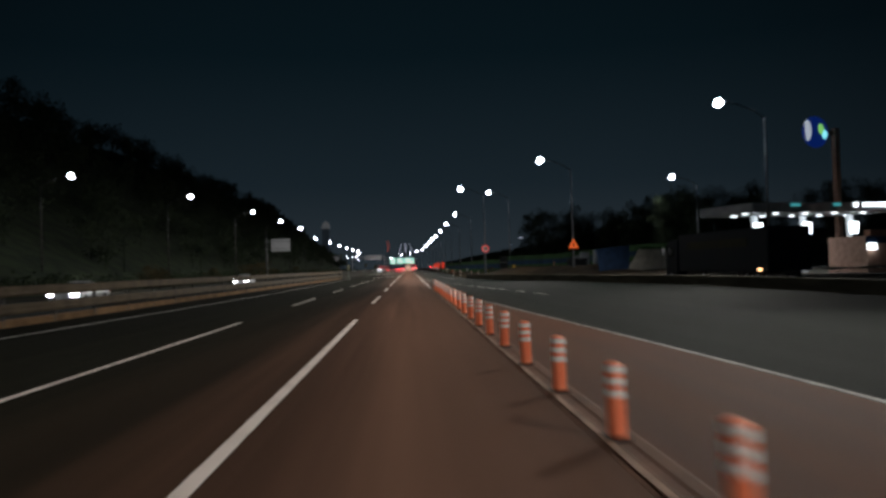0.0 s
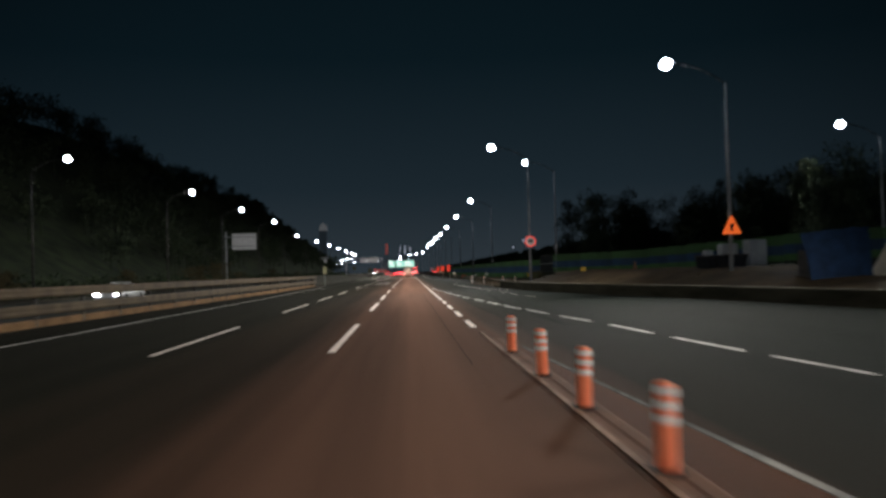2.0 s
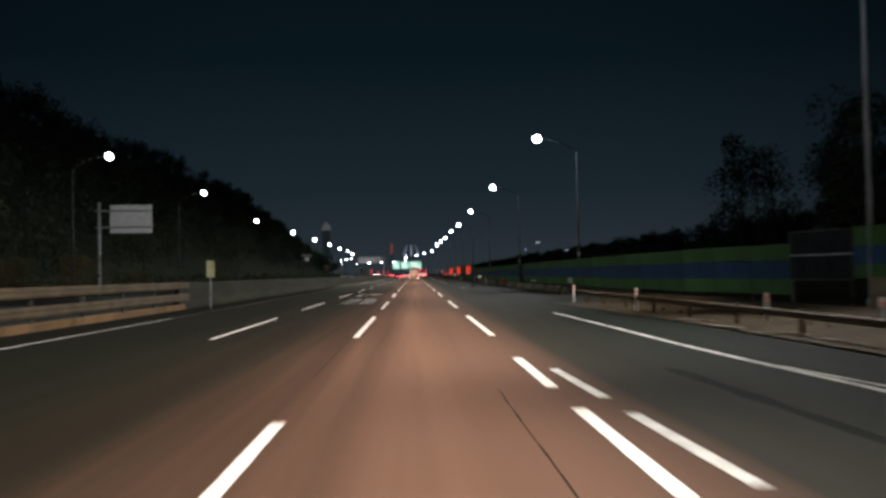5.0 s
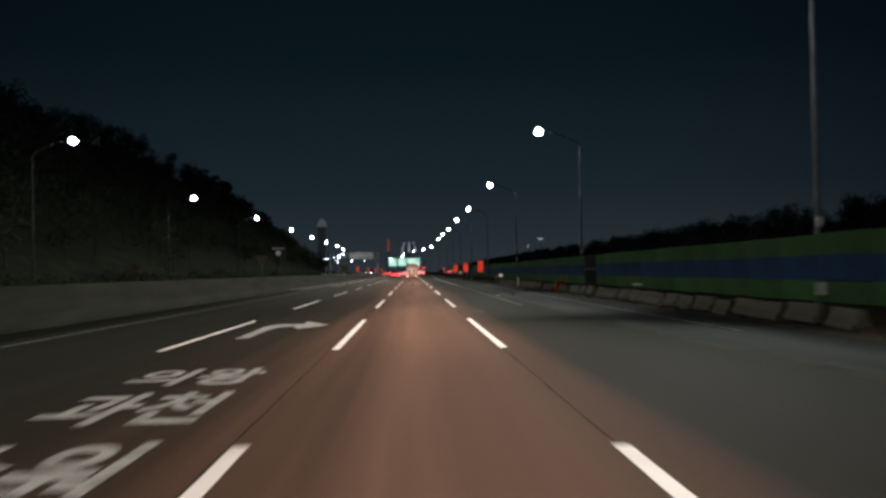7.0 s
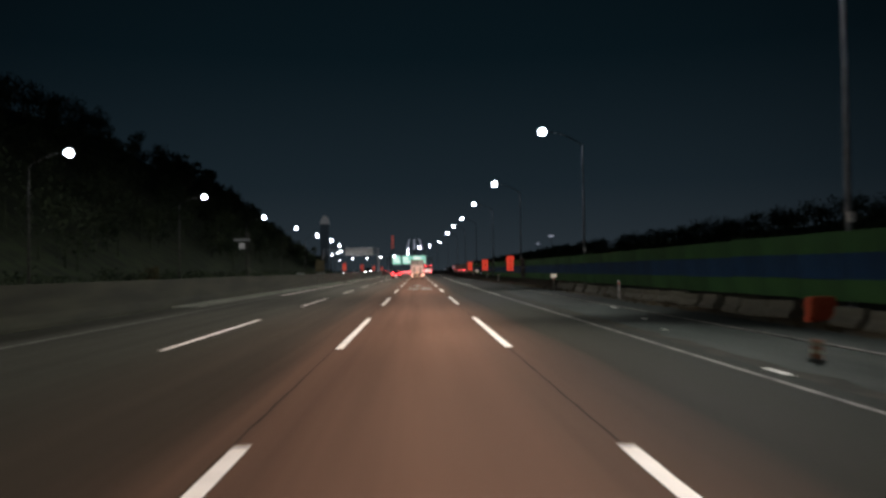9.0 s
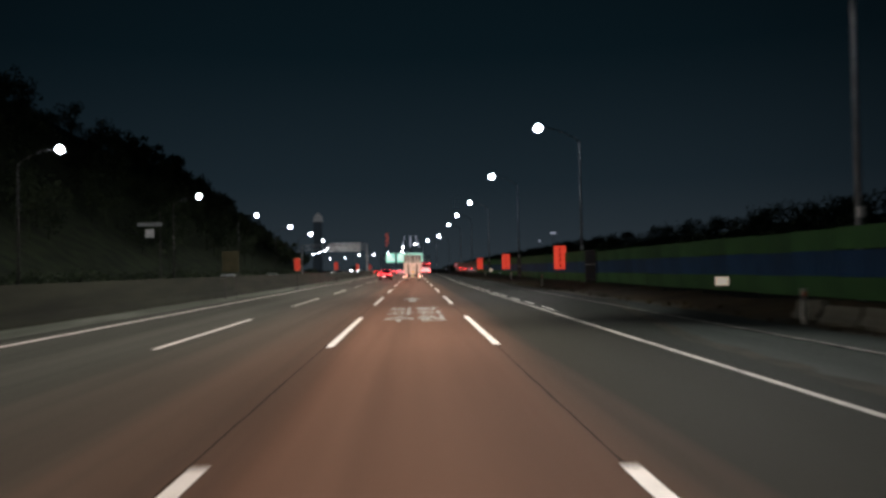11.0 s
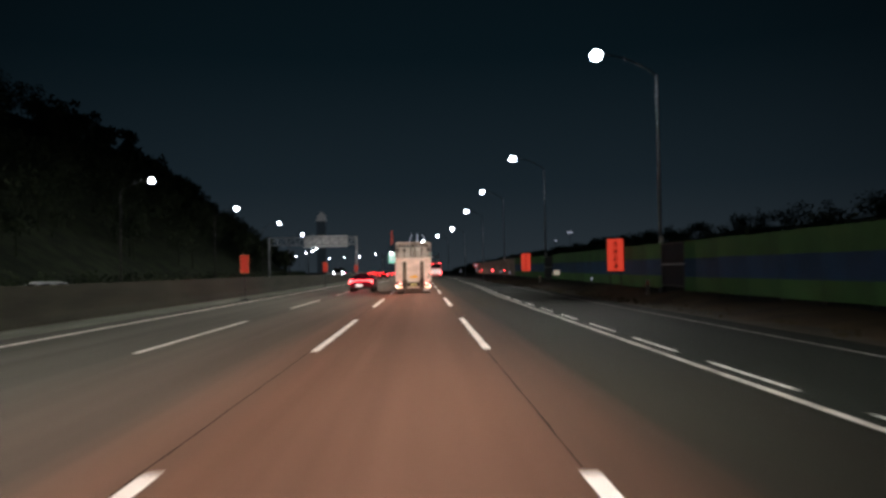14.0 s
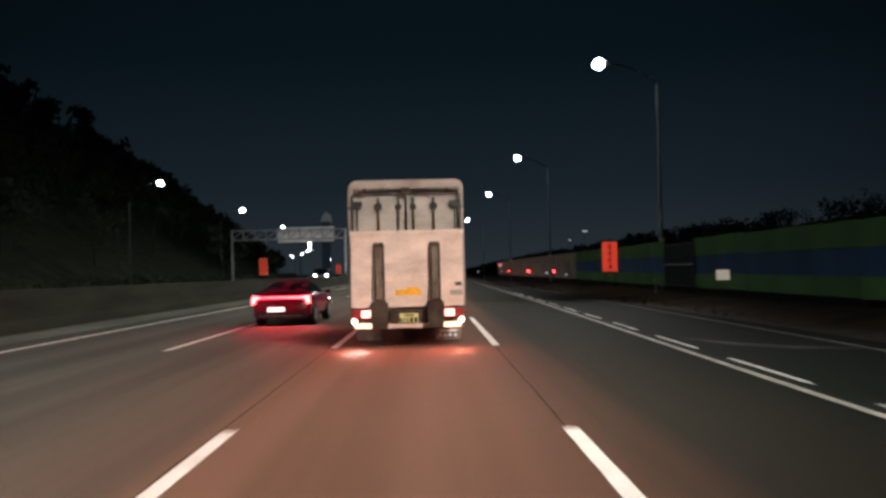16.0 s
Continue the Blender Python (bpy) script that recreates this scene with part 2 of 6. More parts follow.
M = dict(
    # middle stops hold the warm headlight pool, outer stops the dark beyond it
    asphalt=road_surface("headlight_pool_asphalt", [(-9.5, (0.0090, 0.0092, 0.0062)), (-4.2, (0.0135, 0.0126, 0.0082)), (-1.4, (0.0250, 0.0170, 0.0110)), (0.4, (0.0950, 0.0485, 0.0322)), (1.75, (0.1530, 0.0778, 0.0512)), (3.0, (0.1200, 0.0620, 0.0415)), (4.6, (0.0175, 0.0152, 0.0110)), (6.8, (0.0088, 0.0104, 0.0083)), (9.5, (0.0084, 0.0106, 0.0088))],
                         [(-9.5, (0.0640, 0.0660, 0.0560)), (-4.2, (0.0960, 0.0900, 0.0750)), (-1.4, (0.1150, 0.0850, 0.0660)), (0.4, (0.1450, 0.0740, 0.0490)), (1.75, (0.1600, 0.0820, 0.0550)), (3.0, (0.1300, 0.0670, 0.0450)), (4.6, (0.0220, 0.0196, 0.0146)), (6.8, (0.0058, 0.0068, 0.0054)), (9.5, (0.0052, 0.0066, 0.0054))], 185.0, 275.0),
    # shoulder and oncoming lanes darkened, as the headlight pool does not reach them
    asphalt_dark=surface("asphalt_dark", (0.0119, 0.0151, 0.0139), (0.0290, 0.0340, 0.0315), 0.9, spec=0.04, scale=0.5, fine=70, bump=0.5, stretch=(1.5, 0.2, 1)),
    # orange light off the lane posts is put into the gore's colour
    asphalt_red=surface("orange_lit_asphalt", (0.056, 0.0170, 0.0045), (0.090, 0.029, 0.0085), 0.85, scale=0.4, fine=80, bump=0.5, stretch=(1.8, 0.10, 1)),
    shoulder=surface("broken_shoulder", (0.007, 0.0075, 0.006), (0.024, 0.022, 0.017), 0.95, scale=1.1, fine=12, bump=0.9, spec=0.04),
    tar=surface("tar_seal", (0.012, 0.007, 0.005), (0.030, 0.018, 0.013), 0.95, spec=0.05, scale=2, fine=40, bump=0.2),
    patch=surface("pale_road_patch", (0.028, 0.028, 0.024), (0.050, 0.049, 0.043), 0.9, spec=0.04, scale=0.9, fine=70, bump=0.4, stretch=(1.5, 0.5, 1)),
    old_seam=surface("old_seam", (0.0034, 0.0038, 0.0031), (0.0080, 0.0086, 0.0070), 0.95, spec=0.03, scale=2, fine=40, bump=0.3),
    paint=surface("road_paint", (0.54, 0.46, 0.41), (0.86, 0.755, 0.69), 0.6, scale=1.4, fine=30, bump=0.25, spread=(0.2, 0.5)),
    paint_worn=surface("road_paint_worn", (0.20, 0.19, 0.175), (0.52, 0.50, 0.47), 0.7, scale=2.2, fine=26, bump=0.3, spread=(0.3, 0.6)),
    paint_text=surface("road_paint_text", (0.10, 0.092, 0.082), (0.35, 0.325, 0.295), 0.65, scale=3.0, fine=22, bump=0.3, spread=(0.25, 0.55)),
    paint_faint=surface("road_paint_faint", (0.026, 0.025, 0.022), (0.12, 0.115, 0.105), 0.8, scale=2.2, fine=20, bump=0.3, spread=(0.35, 0.6)),
    paint_gore=surface("road_paint_gore", (0.09, 0.083, 0.075), (0.30, 0.28, 0.25), 0.7, scale=2.2, fine=26, bump=0.3, spread=(0.3, 0.6)),
    concrete=surface("old_concrete", (0.075, 0.070, 0.054), (0.17, 0.158, 0.125), 0.88, scale=0.7, fine=35, bump=0.4, stretch=(1, 0.3, 1.5)),
    concrete_dark=surface("near_black_concrete", (0.0087, 0.0089, 0.0058), (0.0229, 0.0229, 0.0155), 0.92, scale=0.8, fine=30, bump=0.4, stretch=(1, 0.25, 2.0)),
    # kerb reddened to match the orange light painted on the gore
    kerb=surface("reddened_kerb", (0.080, 0.034, 0.017), (0.145, 0.066, 0.038), 0.85, scale=1.2, fine=40, bump=0.4),
    kerb_line=surface("worn_kerb_line", (0.15, 0.085, 0.055), (0.30, 0.18, 0.125), 0.8, scale=2.2, fine=26, bump=0.3),
    gutter=surface("pale_gutter_concrete", (0.095, 0.100, 0.080), (0.175, 0.180, 0.150), 0.88, scale=0.8, fine=35, bump=0.4, stretch=(1, 0.25, 1)),
    low_wall=surface("greenish_low_wall", (0.026, 0.025, 0.017), (0.062, 0.057, 0.041), 0.92, scale=0.9, fine=30, bump=0.5, stretch=(1, 0.4, 2)),
    soil=surface("dry_soil", (0.018, 0.015, 0.010), (0.045, 0.037, 0.025), 0.95, scale=0.6, fine=14, bump=0.8),
    median_soil=surface("brown_median_soil", (0.075, 0.043, 0.020), (0.150, 0.088, 0.044), 0.95, scale=0.8, fine=12, bump=0.8),
    sand=surface("sandy_bank", (0.0260, 0.0178, 0.0090), (0.0580, 0.0395, 0.0205), 0.95, scale=0.5, fine=10, bump=0.9),
    footing=surface("pale_board_footing", (0.10, 0.085, 0.06), (0.19, 0.16, 0.115), 0.85, scale=1.2, fine=20, bump=0.3, stretch=(1, 0.3, 2)),
    plank=surface("weathered_plank", (0.10, 0.09, 0.075), (0.20, 0.18, 0.15), 0.85, scale=3, fine=40, bump=0.3),
    sack=surface("dirty_sackcloth", (0.10, 0.085, 0.06), (0.20, 0.17, 0.12), 0.9, scale=5, fine=70, bump=0.4),
    yellow_box=surface("yellow_marker_plastic", (0.55, 0.36, 0.05), (0.70, 0.48, 0.08), 0.5, scale=4, fine=40, bump=0.05),
    leaf=surface("night_foliage", (0.0143, 0.0208, 0.0143), (0.0390, 0.0520, 0.0286), 0.9, scale=0.4, fine=6, bump=0.0),
    leaf_dry=surface("dry_foliage", (0.030, 0.025, 0.012), (0.070, 0.056, 0.028), 0.85, scale=0.6, fine=6, bump=0.0),
    bark=surface("bark", (0.05, 0.04, 0.03), (0.11, 0.09, 0.07), 0.9, scale=3, fine=24, bump=0.6),
    steel=surface("galvanised_steel", (0.17, 0.178, 0.19), (0.27, 0.28, 0.295), 0.7, metal=0.1, scale=2, fine=40, bump=0.05),
    steel_dark=surface("dark_steel", (0.03, 0.03, 0.03), (0.075, 0.07, 0.066), 0.6, metal=0.5, scale=4, fine=40, bump=0.15),
    rail=surface("guard_rail_steel", (0.040, 0.028, 0.016), (0.074, 0.054, 0.033), 0.75, metal=0.1, scale=1.2, fine=30, bump=0.1),
    sign_back=surface("sign_back_aluminium", (0.42, 0.42, 0.43), (0.58, 0.58, 0.59), 0.6, metal=0.1, scale=1.5, fine=20, bump=0.05, stretch=(1, 1, 5)),
    hoard_green=surface("green_steel_sheet", (0.0300, 0.0780, 0.0260), (0.0480, 0.1150, 0.0380), 0.65, scale=0.7, fine=30, bump=0.05, per_piece=0.18),
    hoard_blue=surface("blue_steel_sheet", (0.0110, 0.0340, 0.0760), (0.0180, 0.0520, 0.1180), 0.65, scale=0.7, fine=30, bump=0.05, per_piece=0.18),
    # far sheets: distance and red lamp light mixed into one grey-brown colour
    hoard_far=surface("far_sheet_red_lit", (0.1300, 0.1080, 0.0920), (0.2100, 0.1770, 0.1500), 0.75, scale=0.7, fine=30, bump=0.05, per_piece=0.18),
    orange=surface("orange_plastic", (0.90, 0.20, 0.095), (0.97, 0.29, 0.15), 0.45, scale=3, fine=40, bump=0.05),
    barrier_orange=surface("deep_orange_plastic", (0.42, 0.075, 0.035), (0.55, 0.11, 0.055), 0.5, scale=3, fine=40, bump=0.05),
    white_band=surface("white_reflective_band", (0.82, 0.74, 0.70), (0.93, 0.87, 0.83), 0.35, scale=4, fine=60, bump=0.05),
    # white panels tinted pink for the headlights and tail lamps shining on them
    truck_white=surface("truck_panel_warm_lit", (0.54, 0.360, 0.285), (0.84, 0.600, 0.490), 0.5, scale=1.6, fine=26, bump=0.12, stretch=(1, 1, 2.5), spread=(0.25, 0.7)),
    truck_frame=surface("grey_brown_frame", (0.20, 0.150, 0.125), (0.40, 0.310, 0.260), 0.55, scale=1.8, fine=26, bump=0.12, spread=(0.25, 0.7)),
    arm_dark=surface("rusty_dark_arm", (0.040, 0.024, 0.017), (0.095, 0.060, 0.043), 0.65, metal=0.2, scale=3, fine=30, bump=0.15),
    # paler than rubber: glow from the road is put into the flaps' colour
    flap=surface("road_lit_mud_flap", (0.16, 0.115, 0.095), (0.30, 0.22, 0.185), 0.8, scale=3, fine=40, bump=0.2),
    truck_door=surface("truck_door_panel", (0.28, 0.225, 0.185), (0.46, 0.385, 0.325), 0.55, scale=1.4, fine=26, bump=0.12, stretch=(1, 1, 2.0), spread=(0.25, 0.7)),
    arm_metal=surface("worn_lift_arm", (0.115, 0.080, 0.058), (0.27, 0.195, 0.145), 0.6, metal=0.3, scale=2.5, fine=30, bump=0.1, stretch=(2, 1, 0.7)),
    truck_grey=surface("truck_side_sheet", (0.30, 0.30, 0.29), (0.46, 0.455, 0.44), 0.5, scale=1.2, fine=20, bump=0.1, stretch=(1, 3, 0.5)),
    black_paint=surface("black_car_paint", (0.006, 0.006, 0.008), (0.010, 0.010, 0.013), 0.18, scale=1, fine=20, bump=0.0, spec=0.6),
    white_paint=surface("white_car_paint", (0.55, 0.55, 0.56), (0.65, 0.65, 0.66), 0.25, scale=1, fine=20, bump=0.0, spec=0.5),
    silver_paint=surface("silver_car_paint", (0.25, 0.26, 0.27), (0.33, 0.34, 0.35), 0.3, metal=0.5, scale=1, fine=20, bump=0.0, spec=0.5),
    # black car's paint carries the red glow of its tail lamps
    tail_glow_red=surface("tail_glow_car_paint", (0.190, 0.005, 0.024), (0.240, 0.008, 0.032), 0.2, scale=1, fine=20, bump=0.0, spec=0.6),
    red_paint=surface("red_coach_paint", (0.30, 0.03, 0.03), (0.40, 0.05, 0.04), 0.3, scale=1, fine=20, bump=0.0, spec=0.5),
    rubber=surface("rubber", (0.012, 0.012, 0.012), (0.028, 0.027, 0.026), 0.85, scale=6, fine=60, bump=0.3),
    plate_yellow=surface("yellow_plate", (0.72, 0.56, 0.22), (0.86, 0.68, 0.30), 0.45, scale=5, fine=60, bump=0.03),
    plate_white=glow("lit_white_plate", (1.0, 0.95, 0.92), 1.6),
    board_letter=surface("dark_red_lettering", (0.20, 0.022, 0.015), (0.30, 0.035, 0.022), 0.6, scale=8, fine=60, bump=0.0),
    ink=surface("dark_ink", (0.015, 0.013, 0.012), (0.03, 0.026, 0.022), 0.6, scale=8, fine=60, bump=0.0),
    sticker=surface("amber_sticker", (0.75, 0.30, 0.02), (0.95, 0.50, 0.06), 0.4, scale=7, fine=60, bump=0.03),
    glass=glass_mat("dark_car_glass", (0.008, 0.009, 0.011)),
    lamp_lens=glow("street_lamp_lens", (0.80, 0.90, 1.0), 40.0),
    tail=glow("tail_lamp_red", (1.0, 0.03, 0.035), 22.0),
    tail_lens=glow("red_lens", (1.0, 0.02, 0.09), 0.75),
    tail_hot=glow("brake_lamp_pink", (1.0, 0.075, 0.08), 14.0),
    brake_white=glow("overexposed_brake_lamp", (1.0, 0.44, 0.36), 3.4),
    head=glow("head_lamp", (0.90, 0.94, 1.0), 45.0),
    amber=glow("amber_marker_lamp", (1.0, 0.55, 0.25), 4.0),
    strip=glow("warm_strip_lamp", (1.0, 0.66, 0.42), 2.4),
    marker=glow("pink_marker_lamp", (1.0, 0.62, 0.48), 9.0),
    # boards glow in place of headlights thrown back by their sheeting
    board_glow=glow("reflective_board_glow", (1.0, 0.075, 0.04), 0.55),
    board_glow_dim=glow("reflective_board_dim_glow", (1.0, 0.075, 0.04), 0.14, 0.3),
    # triangle glows by itself for the same thrown-back light
    tri_glow=glow("orange_triangle_glow", (1.0, 0.16, 0.025), 0.5),
    green_sign=glow("lit_green_road_sign", (0.35, 0.75, 0.60), 0.8),
    sign_legend=glow("lit_sign_legend", (0.9, 1.0, 0.95), 1.6),
    station_white=surface("canopy_white_panel", (0.24, 0.26, 0.28), (0.36, 0.38, 0.40), 0.5, scale=1, fine=20, bump=0.03),
    station_light=glow("canopy_light", (0.85, 0.95, 1.0), 4.0),
    logo_blue=glow("logo_blue", (0.01, 0.06, 0.50), 0.16),
    teal=glow("teal_lit_mark", (0.10, 0.60, 0.65), 0.40),
    logo_white=glow("logo_white", (0.75, 0.85, 1.0), 0.45),
    logo_cyan=glow("logo_cyan", (0.25, 0.85, 1.0), 1.1),
    logo_green=glow("logo_green", (0.30, 0.85, 0.20), 0.60),
    salmon_panel=surface("salmon_panel", (0.42, 0.20, 0.13), (0.58, 0.30, 0.20), 0.6, scale=2, fine=30, bump=0.1),
    rust_pole=surface("brown_painted_pole", (0.46, 0.28, 0.21), (0.62, 0.40, 0.31), 0.6, scale=2, fine=30, bump=0.1),
    tarp_white=surface("white_tarpaulin", (0.44, 0.42, 0.36), (0.62, 0.59, 0.51), 0.6, scale=1.5, fine=12, bump=0.4),
    tarp_blue=surface("blue_tarpaulin", (0.006, 0.020, 0.055), (0.014, 0.040, 0.10), 0.6, scale=1.5, fine=12, bump=0.4),
    lorry_dark=surface("dark_lorry_paint", (0.003, 0.005, 0.009), (0.008, 0.012, 0.018), 0.5, scale=1, fine=20, bump=0.05),
    lorry_yellow=surface("mustard_stripe", (0.022, 0.020, 0.008), (0.04, 0.034, 0.012), 0.6, scale=2, fine=20, bump=0.05),
    red_lamp_far=glow("tower_red_light", (1.0, 0.16, 0.10), 0.45),
    pylon_light=glow("pylon_white_light", (0.75, 0.80, 1.0), 0.42),
    # sky-tinted glow stands in for haze over the lower storeys
    building_dim=glow("sky_glow_facade", (0.55, 0.75, 0.95), 0.014, 0.02),
    building_far=glow("far_lit_facade", (0.55, 0.57, 0.60), 0.10),
    # glow stands in for headlight reflection on the marker panels
    marker_face=glow("reflective_marker_glow", (1.0, 0.86, 0.70), 0.30),
    no_sign_face=surface("white_sign_sheet", (0.72, 0.70, 0.68), (0.82, 0.80, 0.78), 0.4, scale=3, fine=40, bump=0.02),
    panel_pale=surface("pale_yellow_panel", (0.22, 0.21, 0.12), (0.34, 0.33, 0.20), 0.6, scale=3, fine=30, bump=0.05),
    dull_plate=surface("dull_sign_sheet", (0.030, 0.027, 0.015), (0.050, 0.043, 0.024), 0.7, scale=2, fine=30, bump=0.05),
    gate_dark=surface("dark_gate_mesh", (0.006, 0.008, 0.010), (0.014, 0.017, 0.020), 0.8, scale=2, fine=40, bump=0.2),
    # sign rims given a glow of their own, no lamp behind them
    red_ring=glow("sign_rim_glow", (1.0, 0.10, 0.08), 0.45),
)


# ---------------- mesh helpers ----------------
class Soup:
    """A heap of vertices and faces for one mesh."""

    def __init__(self):
        self.v, self.f = [], []

    def add(self, verts, faces, m=None):
        k = len(self.v)
        self.v += [tuple(m @ Vector(p)) if m else tuple(p) for p in verts]
        self.f += [tuple(i + k for i in q) for q in faces]
        return self

    def box(self, x, y, z, sx, sy, sz, m=None):
        a, b, c = sx / 2, sy / 2, sz / 2
        vs = [(x + i * a, y + j * b, z + k * c) for i in (-1, 1) for j in (-1, 1) for k in (-1, 1)]
        return self.add(vs, [(0, 1, 3, 2), (4, 6, 7, 5), (0, 4, 5, 1), (2, 3, 7, 6), (0, 2, 6, 4), (1, 5, 7, 3)], m)

    def tube(self, p, q, r0, r1=None, n=10, cap=True):
        r1 = r0 if r1 is None else r1
        p, q = Vector(p), Vector(q)
        d = (q - p).normalized()
        u = d.orthogonal().normalized()
        w = d.cross(u)
        vs = []
        for c, r in ((p, r0), (q, r1)):
            for i in range(n):
                a = 2 * math.pi * i / n
                vs.append(c + r * (math.cos(a) * u + math.sin(a) * w))
        fs = [(i, (i + 1) % n, n + (i + 1) % n, n + i) for i in range(n)]
        if cap:
            fs += [tuple(range(n - 1, -1, -1)), tuple(range(n, 2 * n))]
        return self.add(vs, fs)

    def prism(self, outline, y0, y1, m=None):
        """An outline in x, z drawn out from y0 to y1."""
        n = len(outline)
        vs = [(x, y0, z) for x, z in outline] + [(x, y1, z) for x, z in outline]
        fs = [(i, (i + 1) % n, n + (i + 1) % n, n + i) for i in range(n)] + [tuple(range(n - 1, -1, -1)), tuple(range(n, 2 * n))]
        return self.add(vs, fs, m)

    def slab(self, outline, z0, z1):
        """An outline in x, y drawn up from z0 to z1."""
        n = len(outline)
        vs = [(x, y, z0) for x, y in outline] + [(x, y, z1) for x, y in outline]
        fs = [(i, (i + 1) % n, n + (i + 1) % n, n + i) for i in range(n)] + [tuple(range(n - 1, -1, -1)), tuple(range(n, 2 * n))]
        return self.add(vs, fs)

    def ball(self, c, rx, ry, rz, n=12, k=7):
        vs, fs = [(c[0], c[1], c[2] - rz)], []
        for j in range(1, k):
            b = -math.pi / 2 + math.pi * j / k
            vs += [(c[0] + rx * math.cos(b) * math.cos(2 * math.pi * i / n), c[1] + ry * math.cos(b) * math.sin(2 * math.pi * i / n), c[2] + rz * math.sin(b)) for i in range(n)]
        vs.append((c[0], c[1], c[2] + rz))
        fs += [(0, 1 + (i + 1) % n, 1 + i) for i in range(n)]
        for j in range(k - 2):
            o = 1 + j * n
            fs += [(o + i, o + (i + 1) % n, o + n + (i + 1) % n, o + n + i) for i in range(n)]
        o, t = 1 + (k - 2) * n, len(vs) - 1
        fs += [(o + i, o + (i + 1) % n, t) for i in range(n)]
        return self.add(vs, fs)

    def ribbon(self, path, profile, closed=True):
        """A profile in (offset, z) carried along a path of (x, y)."""
        n, rows = len(profile), []
        for i, (x, y) in enumerate(path):
            a, b = path[max(0, i - 1)], path[min(len(path) - 1, i + 1)]
            d = Vector((b[0] - a[0], b[1] - a[1])).normalized()
            rows.append([(x + d.y * o, y - d.x * o, z) for o, z in profile])
        vs = [p for r in rows for p in r]
        last = n if closed else n - 1
        fs = [(i * n + j, i * n + (j + 1) % n, (i + 1) * n + (j + 1) % n, (i + 1) * n + j) for i in range(len(path) - 1) for j in range(last)]
        if closed:
            fs += [tuple(range(n)), tuple(range(len(vs) - 1, len(vs) - n - 1, -1))]
        return self.add(vs, fs)


def mesh_of(name, soup, mat, bevel=0.0, smooth=False, segments=2):
    me = bpy.data.meshes.new(name)
    me.from_pydata(soup.v, [], soup.f)
    bm = bmesh.new()
    bm.from_mesh(me)
    bmesh.ops.recalc_face_normals(bm, faces=bm.faces)
    if bevel:
        bmesh.ops.bevel(bm, geom=list(bm.edges), offset=bevel, segments=segments, affect="EDGES", clamp_overlap=True)
    for f in bm.faces:
        f.smooth = smooth
    bm.to_mesh(me)
    bm.free()
    me.materials.append(mat)
    return me


def part(name, soup, mat, parent=None, label="", bevel=0.0, smooth=False):
    ob = new(name, mesh_of(name, soup, mat, bevel, smooth))
    if parent is not None:
        ob.parent = parent
    if label:
        tagged(ob, label)
    return ob


def thing(name, label, category, at=None, group="", kind=""):
    ob = new(name)
    ob.matrix_basis = at if at is not None else pose(0, 0, 0)
    return tagged(ob, label, category, group, kind)


def structure(name, soup, mat, label, category, bevel=0.0, smooth=False, kind="structure"):
    return tagged(part(name, soup, mat, None, "", bevel, smooth), label, category, "", kind)


def rounded(w, h, r, n=4):
    """Outline of a rounded rectangle round the origin."""
    pts = []
    for cx, cy, a0 in ((w / 2 - r, h / 2 - r, 0), (-w / 2 + r, h / 2 - r, 90), (-w / 2 + r, -h / 2 + r, 180), (w / 2 - r, -h / 2 + r, 270)):
        pts += [(cx + r * math.cos(radians(a0 + 90 * i / n)), cy + r * math.sin(radians(a0 + 90 * i / n))) for i in range(n + 1)]
    return pts


def lerp_path(path, y):
    for (x0, y0), (x1, y1) in zip(path, path[1:]):
        if y0 <= y <= y1:
            return x0 + (x1 - x0) * (y - y0) / (y1 - y0)
    return path[0][0] if y < path[0][1] else path[-1][0]


def steps(y0, y1, d):
    n = max(1, round((y1 - y0) / d))
    return [y0 + (y1 - y0) * i / n for i in range(n + 1)]


rng = random.Random(7)

# ---------------- ground, roads ----------------
ground = structure("ground", Soup().slab([(-1800, -400), (1800, -400), (1800, 3200), (-1800, 3200)], -0.5, -0.06), M["soil"],
                   "dark dry soil and grass round the motorway", "ground")
# edges of the carriageway, x along y
RIGHT_EDGE = [(21.0, -120), (20.0, 50), (15.2, 80), (12.1, 93), (10.15, 104.4), (9.78, 112), (9.75, 118), (9.6, 130), (8.6, 150), (7.1, 175), (6.95, 230), (7.6, 248), (10.9, 270), (11.2, 400), (11.2, 1500)]
LEFT_EDGE = [(-12.4, -120), (-11.6, 60), (-10.4, 120), (-9.9, 200), (-9.8, 1500)]
ys = steps(-120, 480, 10) + steps(490, 1500, 25)
road = thing("road", "multi-lane asphalt motorway with worn lane paint", "road", kind="structure")


def lane(name, left, right, mat, label, y0=-120, y1=1500):
    s = Soup()
    pts = [(lerp_path(left, y), lerp_path(right, y), y) for y in ys if y0 <= y <= y1]
    vs = [(x + bend(y), y, z) for a, b, y in pts for x, z in ((a, 0.0), (b, 0.0), (b, -0.3), (a, -0.3))]
    s.add(vs, [(4 * i + j, 4 * i + (j + 1) % 4, 4 * i + 4 + (j + 1) % 4, 4 * i + 4 + j) for i in range(len(pts) - 1) for j in range(4)])
    return part(name, s, mat, road, label)


def flat(x):
    return [(x, -120), (x, 1500)]


lane("left_lanes", LEFT_EDGE, flat(-0.10), M["asphalt"], "worn asphalt of the two left lanes, painted dark beyond the headlights")
lane("middle_lane", flat(-0.10), flat(3.46), M["asphalt"], "worn asphalt of the middle lane with warm headlight glow painted in")
